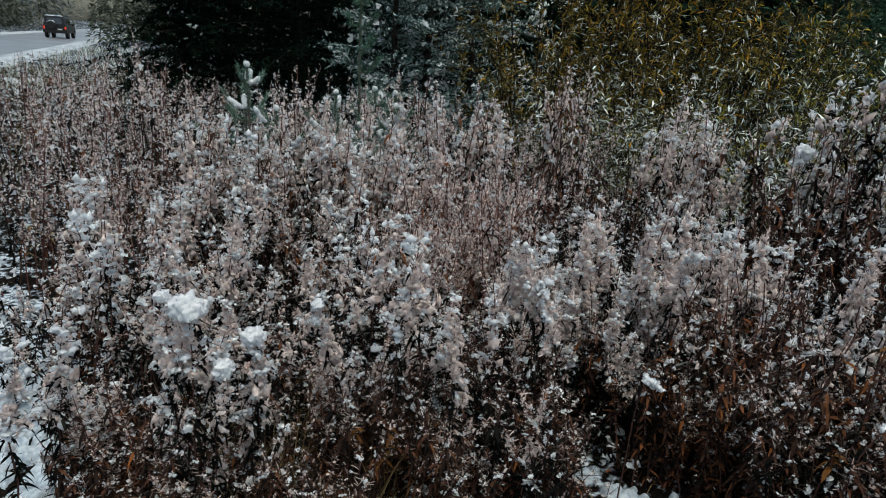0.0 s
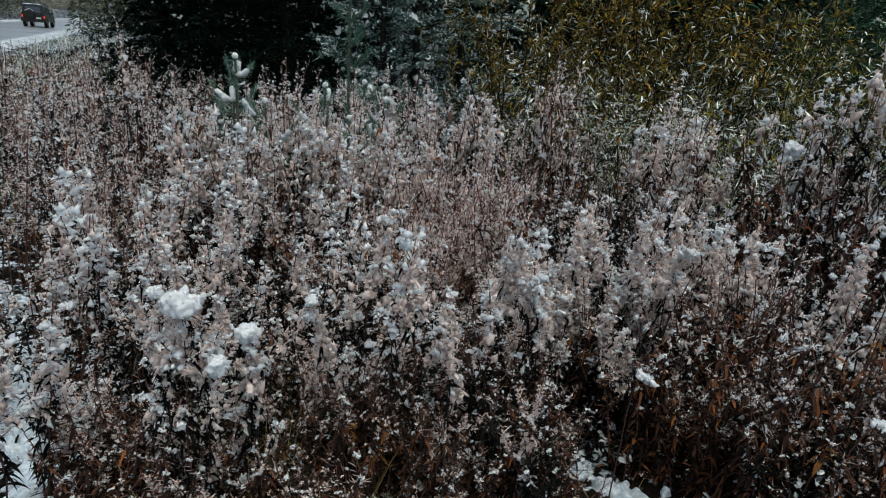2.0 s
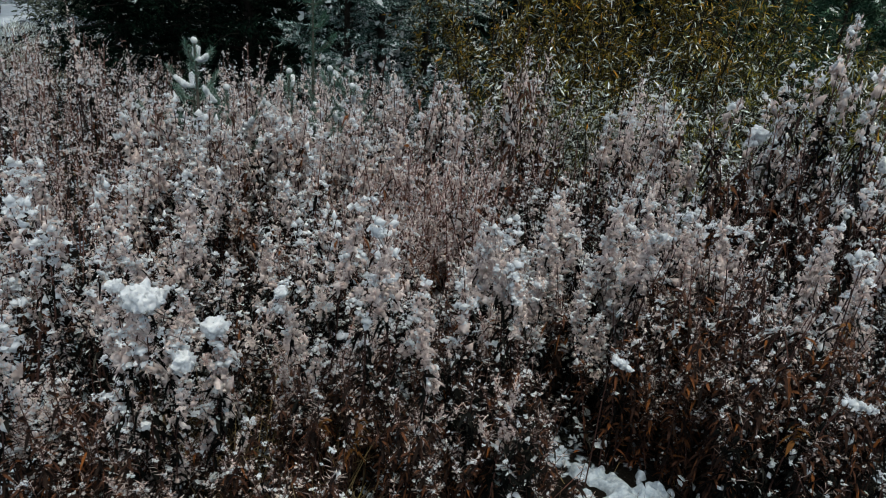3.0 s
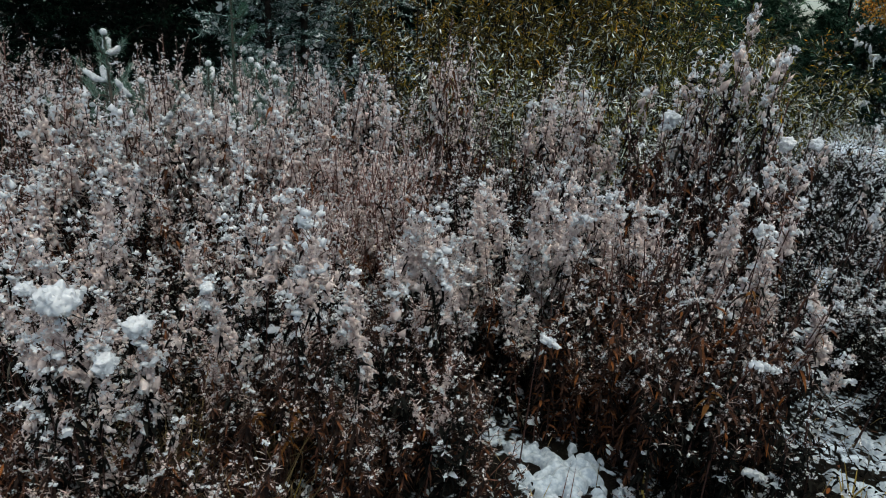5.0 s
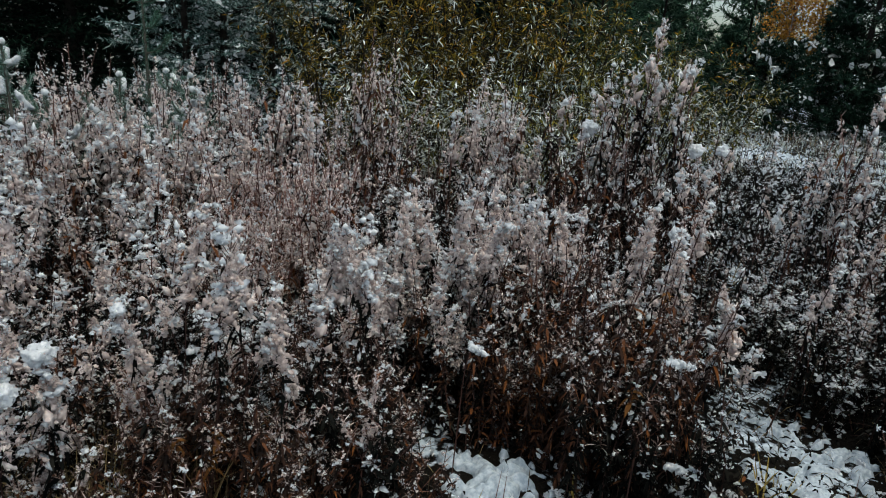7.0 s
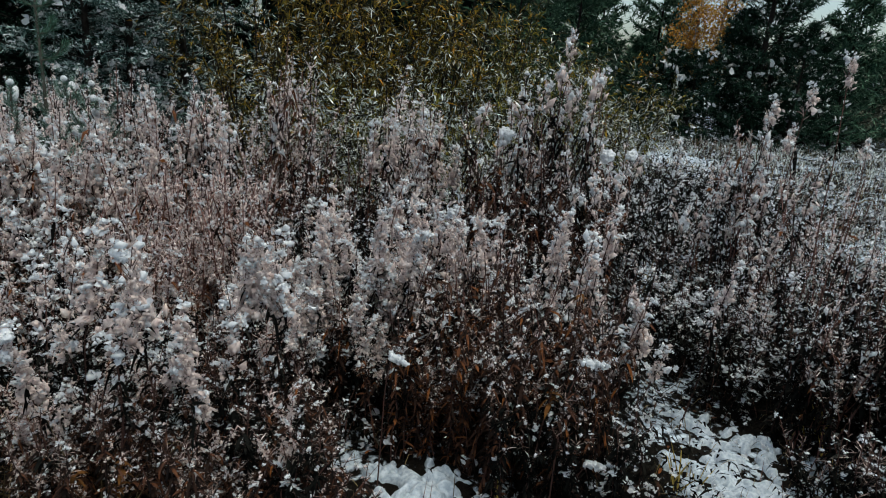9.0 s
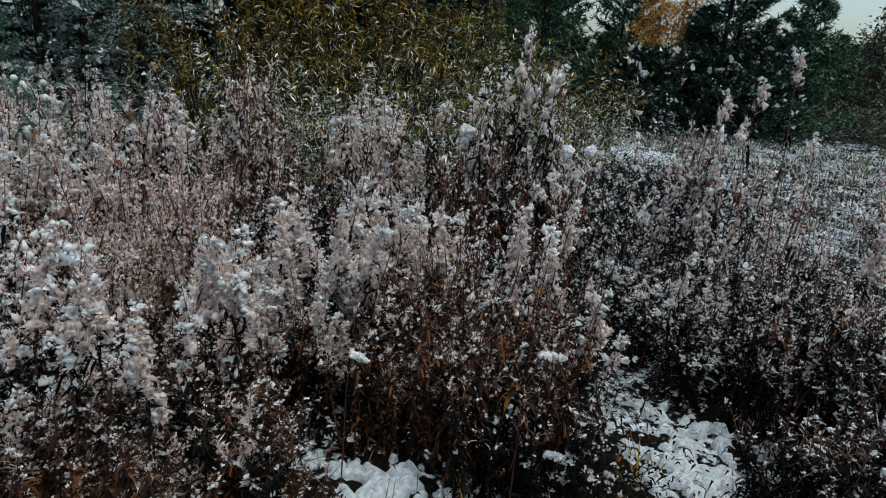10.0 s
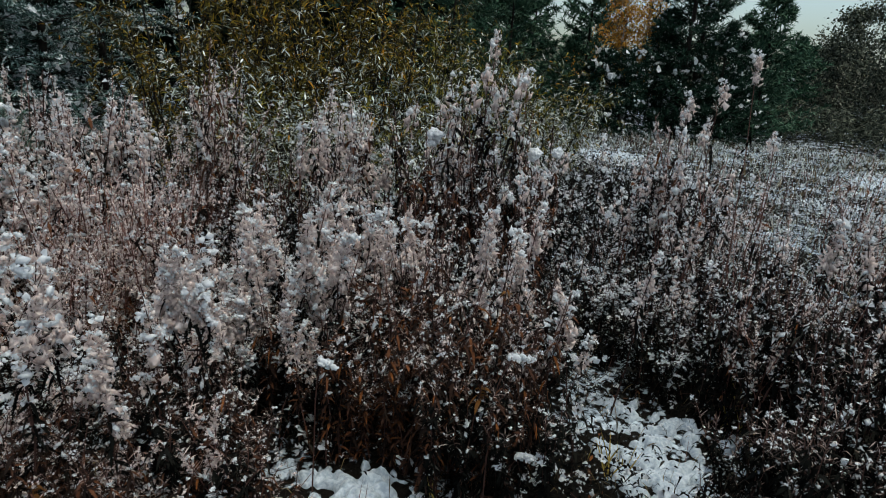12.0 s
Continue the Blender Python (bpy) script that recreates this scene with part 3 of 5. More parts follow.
scatter(95, (38, 60), (2.35, 3.3), (0.6, 0.9), {"dark": 7, "leafy": 1})
scatter(80, (45, 60), (1.8, 2.7), (0.25, 0.62), {"dark": 1})
scatter(40, (44, 60), (3.0, 4.6), (0.75, 1.02), {"dark": 4, "leafy": 1}, clump=4)
scatter(30, (-50, -36), (2.0, 2.8), (0.4, 0.8), {"fluffy": 3, "leafy": 2, "rusty": 1})
scatter(24, (-49, -36), (2.2, 3.0), (0.6, 0.92), {"fluffy": 3, "plume": 2, "laden": 1}, clump=4)
# second row
scatter(60, (-52, -22), (2.0, 3.2), (0.45, 0.75), {"leafy": 3, "red": 2})
scatter(12, (-52, -22), (2.2, 3.2), (0.8, 1.0), {"plume": 3, "laden": 1}, clump=2)
scatter(30, (-52, -22), (2.4, 3.2), (0.7, 0.95), {"fluffy": 3, "raceme": 2, "laden": 1}, clump=4)
scatter(50, (-24, 4), (2.2, 3.2), (0.4, 0.65), {"leafy": 2, "rusty": 2, "shrub": 3})
scatter(8, (-24, 4), (2.4, 3.2), (0.85, 1.02), {"plume": 3, "laden": 1}, clump=2)
scatter(46, (-24, 4), (2.4, 3.2), (0.65, 0.9), {"fluffy": 4, "raceme": 3, "laden": 1}, clump=5)
scatter(40, (4, 24), (2.6, 3.4), (0.5, 0.8), {"leafy": 3, "rusty": 1})
scatter(8, (2, 22), (2.6, 3.4), (0.9, 1.03), {"plume": 3}, clump=2)
scatter(58, (2, 24), (2.5, 3.3), (0.8, 1.02), {"fluffy": 3, "plume": 2, "raceme": 1}, clump=4)
scatter(44, (-36, -19), (2.8, 3.8), (0.8, 1.05), {"fluffy": 3, "plume": 2, "raceme": 2, "laden": 1}, clump=5)
# red clump and the hollow behind it
scatter(80, (-16, -5), (2.9, 3.7), (0.75, 1.02), {"red": 5, "fluffy": 1})
scatter(75, (-5, 22), (3.3, 4.4), (0.45, 0.85), {"leafy": 2, "fluffy": 3, "laden": 1, "shrub": 1})
scatter(70, (-52, -14), (3.2, 4.8), (0.7, 1.0), {"red": 3, "leafy": 2})
scatter(110, (-52, -14), (3.2, 4.6), (0.75, 1.1), {"red": 2, "raceme": 4, "fluffy": 5, "plume": 3, "laden": 2}, clump=5)
# tall back row
scatter(40, (-6, 3), (4.3, 5.3), (0.7, 1.0), {"red": 2, "leafy": 2, "fluffy": 2})
scatter(40, (3, 16), (4.2, 5.0), (0.6, 0.95), {"fluffy": 3, "leafy": 2})
scatter(80, (16, 25), (3.4, 4.3), (0.75, 1.25), {"leafy": 5, "rusty": 5})
scatter(80, (-22, -6), (3.8, 5.0), (0.75, 1.12), {"red": 2, "fluffy": 3, "raceme": 3, "plume": 3})
# towards the road
scatter(80, (-46, -33), (5.0, 7.6), (1.1, 1.36), {"red": 3, "raceme": 4, "fluffy": 3}, clump=5)
scatter(30, (-42, -33), (4.6, 6.0), (1.15, 1.36), {"raceme": 3, "fluffy": 3}, clump=4)
scatter(110, (-33, -9), (4.7, 6.2), (1.06, 1.38), {"fluffy": 4, "raceme": 3, "plume": 5}, clump=4)
scatter(230, (-60, -34), (4.8, 9.5), (0.85, 1.22), {"red": 3, "fluffy": 6, "leafy": 1})
scatter(320, (-62, -37), (9.5, 27.0), (0.45, 0.85), {"red": 3, "fluffy": 3, "leafy": 1})
# open meadow
scatter(110, (24, 44), (2.7, 5.4), (0.35, 0.6), {"shrub": 4, "leafy": 2})
scatter(60, (27, 42), (3.0, 6.0), (0.4, 0.66), {"laden": 3, "fluffy": 1}, clump=3)
scatter(50, (38, 60), (4.0, 8.0), (0.8, 1.15), {"red": 4, "fluffy": 1}, clump=3)
scatter(75, (36, 60), (2.8, 4.8), (0.5, 0.8), {"leafy": 3, "dark": 4, "shrub": 1})
scatter(30, (34, 53), (3.0, 5.0), (0.6, 0.9), {"red": 2, "fluffy": 2, "laden": 1}, clump=4)
scatter(150, (38, 62), (4.6, 11.0), (0.4, 0.8), {"red": 3, "fluffy": 3, "shrub": 3}, clump=8)
scatter(90, (27, 40), (7.5, 12.0), (0.3, 0.5), {"leafy": 2, "shrub": 4}, clump=8)
scatter(120, (28, 64), (11.0, 22.0), (0.35, 0.6), {"red": 3, "fluffy": 2}, clump=8)

# pale racemes before the small pines and under the willows: tips at x, y, height
for x, y, h in [(-2.1, 3.03, 1.24), (-1.97, 3.1, 1.19), (-1.87, 3.16, 1.22), (-1.76, 3.22, 1.24), (-1.65, 3.28, 1.22), (-1.54, 3.33, 1.21), (-1.42, 3.38, 1.18), (-1.3, 3.42, 1.25), (-1.18, 3.46, 1.27),
                (-1.01, 4.02, 1.34), (-0.9, 3.54, 1.34), (-0.8, 4.07, 1.36), (0.38, 3.92, 1.33), (0.44, 3.91, 1.40), (0.6, 3.89, 1.45), (0.72, 3.87, 1.36)]:
    set_tip(x, y, h, "raceme")
    set_tip(x + rng.normal(0, 0.05), y + rng.normal(0, 0.08), h * rng.uniform(0.86, 0.97), "plume" if x > 0 or rng.random() < 0.3 else "raceme")
for x, y in ((-1.95, 3.12), (-1.7, 3.25), (-1.45, 3.36), (-1.22, 3.45)):
    cluster(x, y, 4, 1.18, "raceme", 0.11)
    cluster(x, y, 6, 1.2, "plume", 0.12)
    cluster(x, y, 4, 1.08, "laden", 0.13)
cluster(0.55, 3.9, 7, 1.2, "fluffy", 0.13)
# fluffy heads before the far pines
for n, (x, y, h) in enumerate([(2.63, 3.36, 1.58), (2.73, 3.28, 1.46), (2.66, 3.33, 1.42), (2.58, 3.4, 1.38), (2.24, 3.62, 1.34), (1.99, 3.76, 1.12), (1.86, 3.83, 1.10), (2.65, 3.34, 1.3), (2.5, 3.45, 1.25), (3.03, 3.02, 1.48), (2.89, 3.15, 1.38)]):
    set_tip(x, y, h * 0.97, "tall" if n in (0, 1, 9) else "laden" if n in (2, 4, 5, 6) else "fluffy")
cluster(2.6, 3.4, 6, 1.15, "fluffy", 0.16)
# plumes that stand among the small pines
for x, y, h in [(-2.16, 3.92, 1.42), (-2.07, 3.97, 1.42), (-2.13, 3.94, 1.34), (-1.97, 4.02, 1.38), (-1.71, 4.13, 1.31), (-1.52, 4.2, 1.29), (-1.44, 4.23, 1.31), (-2.04, 3.98, 1.33), (-1.86, 4.07, 1.26), (-1.62, 4.16, 1.24)]:
    set_tip(x, y, h, "plume" if h < 1.36 else "raceme")
    cluster(x, y, 3, h * 0.94, "plume", 0.07)
# thick plumes along the middle of the thicket
for x, y, h in [(-0.2, 2.64, 0.83), (-0.08, 2.63, 0.72), (0.04, 2.63, 0.8), (0.12, 2.62, 0.9), (0.26, 2.6, 0.84), (0.35, 2.58, 0.93), (-0.14, 2.45, 0.62), (0.16, 2.4, 0.64)]:
    set_tip(x, y, h, "plume")
    cluster(x, y, 2, h * 0.97, "plume", 0.05)
# snowy stalks in the hollow
for x, y, h in ((-0.25, 2.85, 0.8), (0.0, 2.95, 0.85), (0.25, 2.8, 0.82), (0.45, 2.6, 0.72), (-0.05, 2.6, 0.62)):
    cluster(x, y, 5, h, "fluffy", 0.1)
    cluster(x, y, 3, h * 0.9, "laden", 0.1)

# stalks bowed under a clump of snow: x, y, height, radius of the clump
CLUMPS = [(-1.08, 1.35, 0.91, 0.046), (-0.93, 1.45, 0.80, 0.034), (-0.98, 1.36, 0.73, 0.029), (-0.85, 1.72, 0.81, 0.022), (-1.16, 1.35, 0.93, 0.022), (1.71, 3.51, 1.19, 0.042), (1.83, 3.45, 1.21, 0.034), (1.11, 3.73, 1.26, 0.05), (-0.97, 4.02, 0.9, 0.05), (-1.11, 4.4, 1.13, 0.035), (-1.51, 3.63, 1.0, 0.045)]
for x, y, z, q in CLUMPS:
    set_tip(x, y, z, "crowned" if y > 2 else "fluffy")

# ---- ground ----


def sheet(name, xs, ys, height, mat):
    X, Y = np.meshgrid(xs, ys)
    Z = np.array([[height(x, y) for x in xs] for y in ys])
    v = np.stack([X, Y, Z], -1).reshape(-1, 3)
    w = len(xs)
    i = (np.arange(len(ys) - 1)[:, None] * w + np.arange(w - 1)).ravel()
    f = np.concatenate([np.stack([i, i + 1, i + w + 1], 1), np.stack([i, i + w + 1, i + w], 1)])
    return new(name, mesh(name, (v, f), mat, True))


def spaced(near, step, far, n):
    out = np.geomspace(near, far, n)
    mid = np.arange(-near, near, step)
    return np.concatenate([-out[::-1], mid, out])


ROAD_N = np.array((0.8, 0.6))
ROAD_D = np.array((-0.6, 0.8))


def land(x, y):
    return relief(x, y)


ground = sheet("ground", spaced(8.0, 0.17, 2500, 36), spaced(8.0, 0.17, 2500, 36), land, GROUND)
tagged(ground, "rough meadow ground with thin patchy snow over dark litter", "ground", kind="structure")


def strip(profile, length0, length1, steps=60, rough=0.0):
    """A band along the road; profile: distances across it with their heights."""
    t = np.linspace(length0, length1, steps)
    w = len(profile)
    v = np.array([(*(q * ROAD_D + n * ROAD_N), z + rough * noise.noise((q * 0.7, n * 2.0, 2.2))) for q in t for n, z in profile])
    i = (np.arange(steps - 1)[:, None] * w + np.arange(w - 1)).ravel()
    return v, np.concatenate([np.stack([i, i + 1, i + w + 1], 1), np.stack([i, i + w + 1, i + w], 1)])


road = new("road", mesh("road", strip([(-12.7, 0.03), (-9.4, 0.07), (-6.0, 0.03)], -30, 500), ASPHALT, True))
tagged(road, "wet grey asphalt road with slush at its edges", "road", kind="structure")
for n, prof in enumerate(([(-6.3, 0.0), (-6.05, 0.08), (-5.6, 0.11), (-5.1, 0.05), (-4.7, -0.06)], [(-14.6, -0.06), (-13.8, 0.08), (-12.9, 0.12), (-12.4, 0.0)])):
    verge = new("snow_verge", mesh("snow_verge", strip(prof, -30, 400, 300, 0.05), SLUSH, True))
    tagged(verge, "low verge of grey snow along the road", "snow bank", kind="structure")

# ---- trees ----


def conifer(h, reach, whorls, per, needle, count=26, snow=0.1, low=0.12, droop=0.25, trunk=0.09, rise=0.2, twigs=9, width=0.004, flake=0.02, seen=99.0, r=rng):
    """A conifer: trunk, whorled limbs with side twigs, needles, some snow."""
    k = 8
    t = np.linspace(0, 1, k)
    axis = np.stack([np.cumsum(r.normal(0, 0.01 * h / k, k)), np.cumsum(r.normal(0, 0.01 * h / k, k)), h * t], 1)
    tr = tubes(axis[None], np.linspace(trunk, 0.012, k)[None], 8)
    limbs, lr, tw_base, tw_tip = [], [], [], []
    zs = np.linspace(low, 0.985, whorls)
    for zf in zs:
        for j in range(per):
            z = np.clip(zf + r.normal(0, 0.012), 0.01, 0.99)
            p = along(axis, np.array([z]))[0][0]
            L = reach * (1 - z) ** 0.75 * r.uniform(0.6, 1.2) + 0.08
            a = r.uniform(0, 6.28)
            s = np.linspace(0, 1, 5)
            up = rise + 0.5 * z
            pts = p + L * np.stack([np.cos(a) * s, np.sin(a) * s, up * s - droop * s**2 * (1 - z)], 1)
            limbs.append(pts)
            lr.append(np.linspace(0.008 * L + 0.003, 0.002, 5))
            q = r.uniform(0.1, 1, twigs)
            b, d = along(pts, q)
            sgn = r.choice([-1, 1], twigs)[:, None]
            out = unit(d + sgn * np.array((-np.sin(a), np.cos(a), 0)) * r.uniform(0.4, 1.3, (twigs, 1)) + r.normal(0, 0.3, (twigs, 3)))
            tl = L * r.uniform(0.18, 0.42, (twigs, 1)) * (1.15 - q[:, None] * 0.7) + 0.05
            tw_base.append(np.concatenate([b, pts[3:4]])), tw_tip.append(np.concatenate([b + out * tl, pts[4:5] + d[:1] * 0.06]))
    b, e = np.concatenate(tw_base), np.concatenate(tw_tip)
    lim = tubes(np.array(limbs), np.array(lr))
    q = r.random((len(b), count, 1))
    o = (b[:, None] * (1 - q) + e[:, None] * q).reshape(-1, 3)
    d = np.repeat(unit(e - b), count, 0)
    way = d * 0.8 + r.normal(0, 0.6, (len(o), 3))
    ln = needle * r.uniform(0.6, 1.2, len(o))
    wide = width * r.uniform(0.6, 1.4, len(o))
    high = o[:, 2] > seen
    keep = ~high | (r.random(len(o)) < 0.22)
    ln, wide = np.where(high, ln * 1.5, ln), np.where(high, wide * 2.2, wide)
    crown = blades(o[keep], way[keep], ln[keep], wide[keep], 0.05, 1, r)
    on = np.flatnonzero((r.random(len(b)) < snow) & ((b[:, 2] < seen) | (r.random(len(b)) < 0.3)))
    if len(on):
        q = r.uniform(0.2, 1.0, (len(on), 1))
        c = b[on] * (1 - q) + e[on] * q + (0, 0, 0.25 * flake)
        w = unit(e - b)[on] * (1, 1, 0.5)
        k = flake * (0.35 + 2.2 * r.random(len(on)) ** 7)
        sn = scraps_of(c, w, k * 1.5, k * 0.35, 4, k * 0.42, r, 6, 1.5)
    else:
        sn = join([])
    return tr, lim, crown, sn


def tree(name, label, category, x, y, pieces, mats, group="", z=None):
    root = tagged(new(name), label, category, group)
    root.matrix_basis = pose(x, y, (land(x, y) if z is None else z) - 0.03)
    for nm, piece, mat in zip(("trunk", "branchwork", "crown", "snow"), pieces, mats):
        part(nm, piece, mat, root, smooth=nm in ("trunk", "snow"), kind="" if nm == "trunk" else "stuff")
    return root


def polar(az, d):
    return d * math.sin(radians(az)), d * math.cos(radians(az))


DARK_BARK = mottled("wet_dark_bark", (0.006, 0.005, 0.004), (0.022, 0.018, 0.015), 20, 0.9, 0.1)
YOUNG_NEEDLE = leafy("young_spruce_needles", [(0.0, (0.008, 0.022, 0.02)), (0.5, (0.045, 0.095, 0.083)), (1.0, (0.42, 0.52, 0.50))], 0.8, 0.08)
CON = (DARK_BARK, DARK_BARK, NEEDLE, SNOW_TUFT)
DPN = (DARK_BARK, DARK_BARK, DARK_PINE, SNOW_TUFT)
YNG = (DARK_BARK, DARK_BARK, YOUNG_NEEDLE, SNOW_TUFT)
PIN = (DARK_BARK, DARK_BARK, PINE_NEEDLE, SNOW_TUFT)
FROSTED = leafy("frosted_pine_needles", [(0.0, (0.022, 0.06, 0.04)), (0.5, (0.075, 0.15, 0.11)), (1.0, (0.42, 0.52, 0.47))], 0.8, 0.1)
SMALL = (BARK, BARK, FROSTED, SNOW_TUFT)
SLIM = (BARK, BARK, leafy("green_pine_needles", [(0.0, (0.012, 0.040, 0.024)), (0.6, (0.04, 0.11, 0.066)), (1.0, (0.24, 0.37, 0.30))], 0.8, 0.1), SNOW_TUFT)
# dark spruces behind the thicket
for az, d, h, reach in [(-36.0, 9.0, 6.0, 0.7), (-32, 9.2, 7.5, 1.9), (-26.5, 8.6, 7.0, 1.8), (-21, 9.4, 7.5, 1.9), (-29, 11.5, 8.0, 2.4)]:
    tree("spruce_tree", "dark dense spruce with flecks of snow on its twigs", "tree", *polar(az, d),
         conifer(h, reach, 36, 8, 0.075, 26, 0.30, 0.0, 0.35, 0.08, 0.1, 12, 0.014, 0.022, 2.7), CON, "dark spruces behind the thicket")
for az, d, h, reach in [(-15.5, 7.2, 4.6, 1.1), (-11.5, 7.9, 4.8, 1.2), (-18.5, 7.0, 3.4, 0.8), (-13, 9.5, 6.5, 1.5)]:
    tree("young_spruce", "young spruce with snow lying on its lower branches", "tree", *polar(az, d),
         conifer(h, reach, 28, 6, 0.055, 18, 0.9, 0.0, 0.3, 0.05, 0.12, 9, 0.012, 0.03, 2.6), YNG, "young spruces with snowy branches")
# small pines whose shoots carry knobs of snow


def small_pine(h, r, green=1.0, reach=1.0, mane=0.32):
    k = 6
    axis = np.stack([np.cumsum(r.normal(0, 0.008, k)), np.cumsum(r.normal(0, 0.008, k)), h * np.linspace(0, 1, k)], 1)
    tr = tubes(axis[None], np.linspace(0.016, 0.007, k)[None], 6)
    arms, tips = [np.stack([along(axis, np.array([q]))[0][0] for q in np.linspace(1 - mane / h, 1, 4)])], [axis[-1]]
    for drop in np.arange(0.12, min(h - 0.25, 0.9), 0.17):
        for j in range(3):
            p = along(axis, np.array([1 - drop / h]))[0][0]
            a = r.uniform(0, 6.28)
            L = reach * (0.10 + 0.30 * drop) * r.uniform(0.7, 1.2)
            s = np.linspace(0, 1, 4)
            arms.append(p + L * np.stack([np.cos(a) * s**0.7, np.sin(a) * s**0.7, 0.15 * s + 0.65 * s**2], 1))
            tips.append(arms[-1][-1])
    arms = np.array(arms)
    lim = tubes(arms, np.tile(np.linspace(0.008, 0.005, 4), (len(arms), 1)))
    o, w, sn = [], [], []
    for n, arm in enumerate(arms):
        c = int(1900 * mane) if n == 0 else 260
        b, d = along(arm, r.uniform(0.05, 1.0, c))
        o.append(b), w.append(d * 1.0 + r.normal(0, 0.5, (c, 3)))
        # sleeves of snow along the shoots, not on all of them
        if n and r.random() < 0.3 * green:
            c = 26
            u = r.uniform(0.35, 0.7) + np.linspace(-0.25, 0.25, c)
            b, d = along(arm, np.clip(u, 0.1, 1.0))
            sn.append(lumps(b + (0, 0, 0.012) + r.normal(0, 0.003, (c, 3)), (0.011 + 0.009 * np.sin(np.linspace(0.4, 2.7, c)))[:, None] * r.uniform(0.85, 1.2, (c, 3)) * (1.3, 1.15, 0.85), d, ICO, 0.12, r))
    crown = blades(np.concatenate(o), np.concatenate(w), r.uniform(0.03, 0.055, sum(len(x) for x in o)), 0.0034, 0.0, 1, r)
    sn.append(lumps(np.array(tips[:1]) + (0, 0, 0.010), 0.021, None, ICO2, 0.07, r))
    some = np.array(tips[1:])[r.random(len(tips) - 1) < 0.09 * green]
    if len(some):
        sn.append(lumps(some + (0, 0, 0.008), r.uniform(0.012, 0.022, (len(some), 1)) * (1.2, 1, 1), None, ICO2, 0.08, r))
    return tr, lim, crown, join(sn)


PINES = [(-2.21, 3.68, 1.49), (-2.29, 3.51, 1.10), (-2.07, 3.76, 1.22), (-1.80, 4.10, 1.34), (-1.57, 3.87, 1.15), (-1.41, 4.24, 1.27), (-1.645, 4.48, 1.35), (-1.456, 4.54, 1.33), (-2.45, 3.95, 1.2)]
for n, (x, y, h) in enumerate(PINES):
    tree("small_pine", "small young pine with sleeves and knobs of snow on its shoots", "tree", x, y, small_pine(h, np.random.default_rng(40 + n)), SMALL, "small pines in the thicket")
tree("small_pine", "slender green pine rising from the thicket before the dark spruces", "tree", -1.88, 4.75, small_pine(2.25, np.random.default_rng(60), 0.1, 0.5, 1.2), SLIM, "small pines in the thicket")


def bush(h, spread, stems, sides, leaves, length, width, r=rng, frost=0.25, bare=0.15):
    """A willow: many stems from one stool, side shoots, narrow leaves, some of them frosted."""
    k = 7
    s = np.linspace(0, 1, k)
    a = r.uniform(0, 6.28, stems)
    out = spread * np.sqrt(r.random(stems))
    hh = h * r.uniform(0.6, 1.05, stems) * (1 - 0.25 * out / spread)
    pts = np.stack([np.cos(a)[:, None] * out[:, None] * (0.25 + 0.75 * s**1.2), np.sin(a)[:, None] * out[:, None] * (0.25 + 0.75 * s**1.2), hh[:, None] * s], -1)
    pts[:, 1:, :2] += np.cumsum(r.normal(0, 0.03, (stems, k - 1, 2)), 1)
    stem = tubes(pts, np.linspace(0.013, 0.003, k)[None] * r.uniform(0.6, 1.2, (stems, 1)), 4)
    sh = []
    for p in pts:
        b, d = along(p, r.uniform(bare, 0.98, sides))
        w = unit(d + r.normal(0, 0.5, (sides, 3)))
        L = r.uniform(0.2, 0.55, (sides, 1))
        sh.append(np.stack([b, b + w * L * 0.5, b + w * L + (0, 0, 0.03)], 1))
    sh = np.concatenate(sh)
    shoots = tubes(sh, np.tile([0.003, 0.002, 0.001], (len(sh), 1)))
    i = r.integers(len(sh), size=leaves)
    q = r.random((leaves, 1))
    o = sh[i, 0] * (1 - q) + sh[i, 2] * q
    way = unit(sh[i, 2] - sh[i, 0]) + r.normal(0, 0.6, (leaves, 3)) - (0, 0, 0.45)
    ln = length * r.uniform(0.6, 1.3, leaves)
    wd = width * r.uniform(0.7, 1.3, leaves)
    keep = (o[:, 2] < 2.75) | (r.random(leaves) < 0.35)
    o, way, ln, wd = o[keep], way[keep], ln[keep], wd[keep]
    fro = r.random(len(o)) < frost * np.clip(1.7 - 0.65 * o[:, 2], 0.25, 1.7)
    green = blades(o[~fro], way[~fro], ln[~fro], wd[~fro], r.uniform(0, 0.6, (~fro).sum()), 2, r)
    pale_leaf = blades(o[fro], way[fro], ln[fro], wd[fro], r.uniform(0, 0.5, fro.sum()), 2, r)
    return stem, shoots, green, pale_leaf


def willow(x, y, h, spread, stems, sides, leaves, label, length=0.08, width=0.0125, frost=0.25, mat=WILLOW):
    root = tagged(new("willow_bush"), label, "bush", "willow bushes at the edge of the thicket")
    root.matrix_basis = pose(x, y, land(x, y) - 0.02)
    st, sh, gr, fr = bush(h, spread, stems, sides, leaves, length, width, frost=frost)
    part("stool", st, DARK_BARK, root, smooth=True, kind="stuff")
    part("twigwork", sh, DARK_BARK, root, kind="stuff")
    part("foliage", gr, mat, root, kind="stuff")
    part("frosted_foliage", fr, WILLOW_PALE, root, "narrow leaves rimmed with frost", kind="stuff")


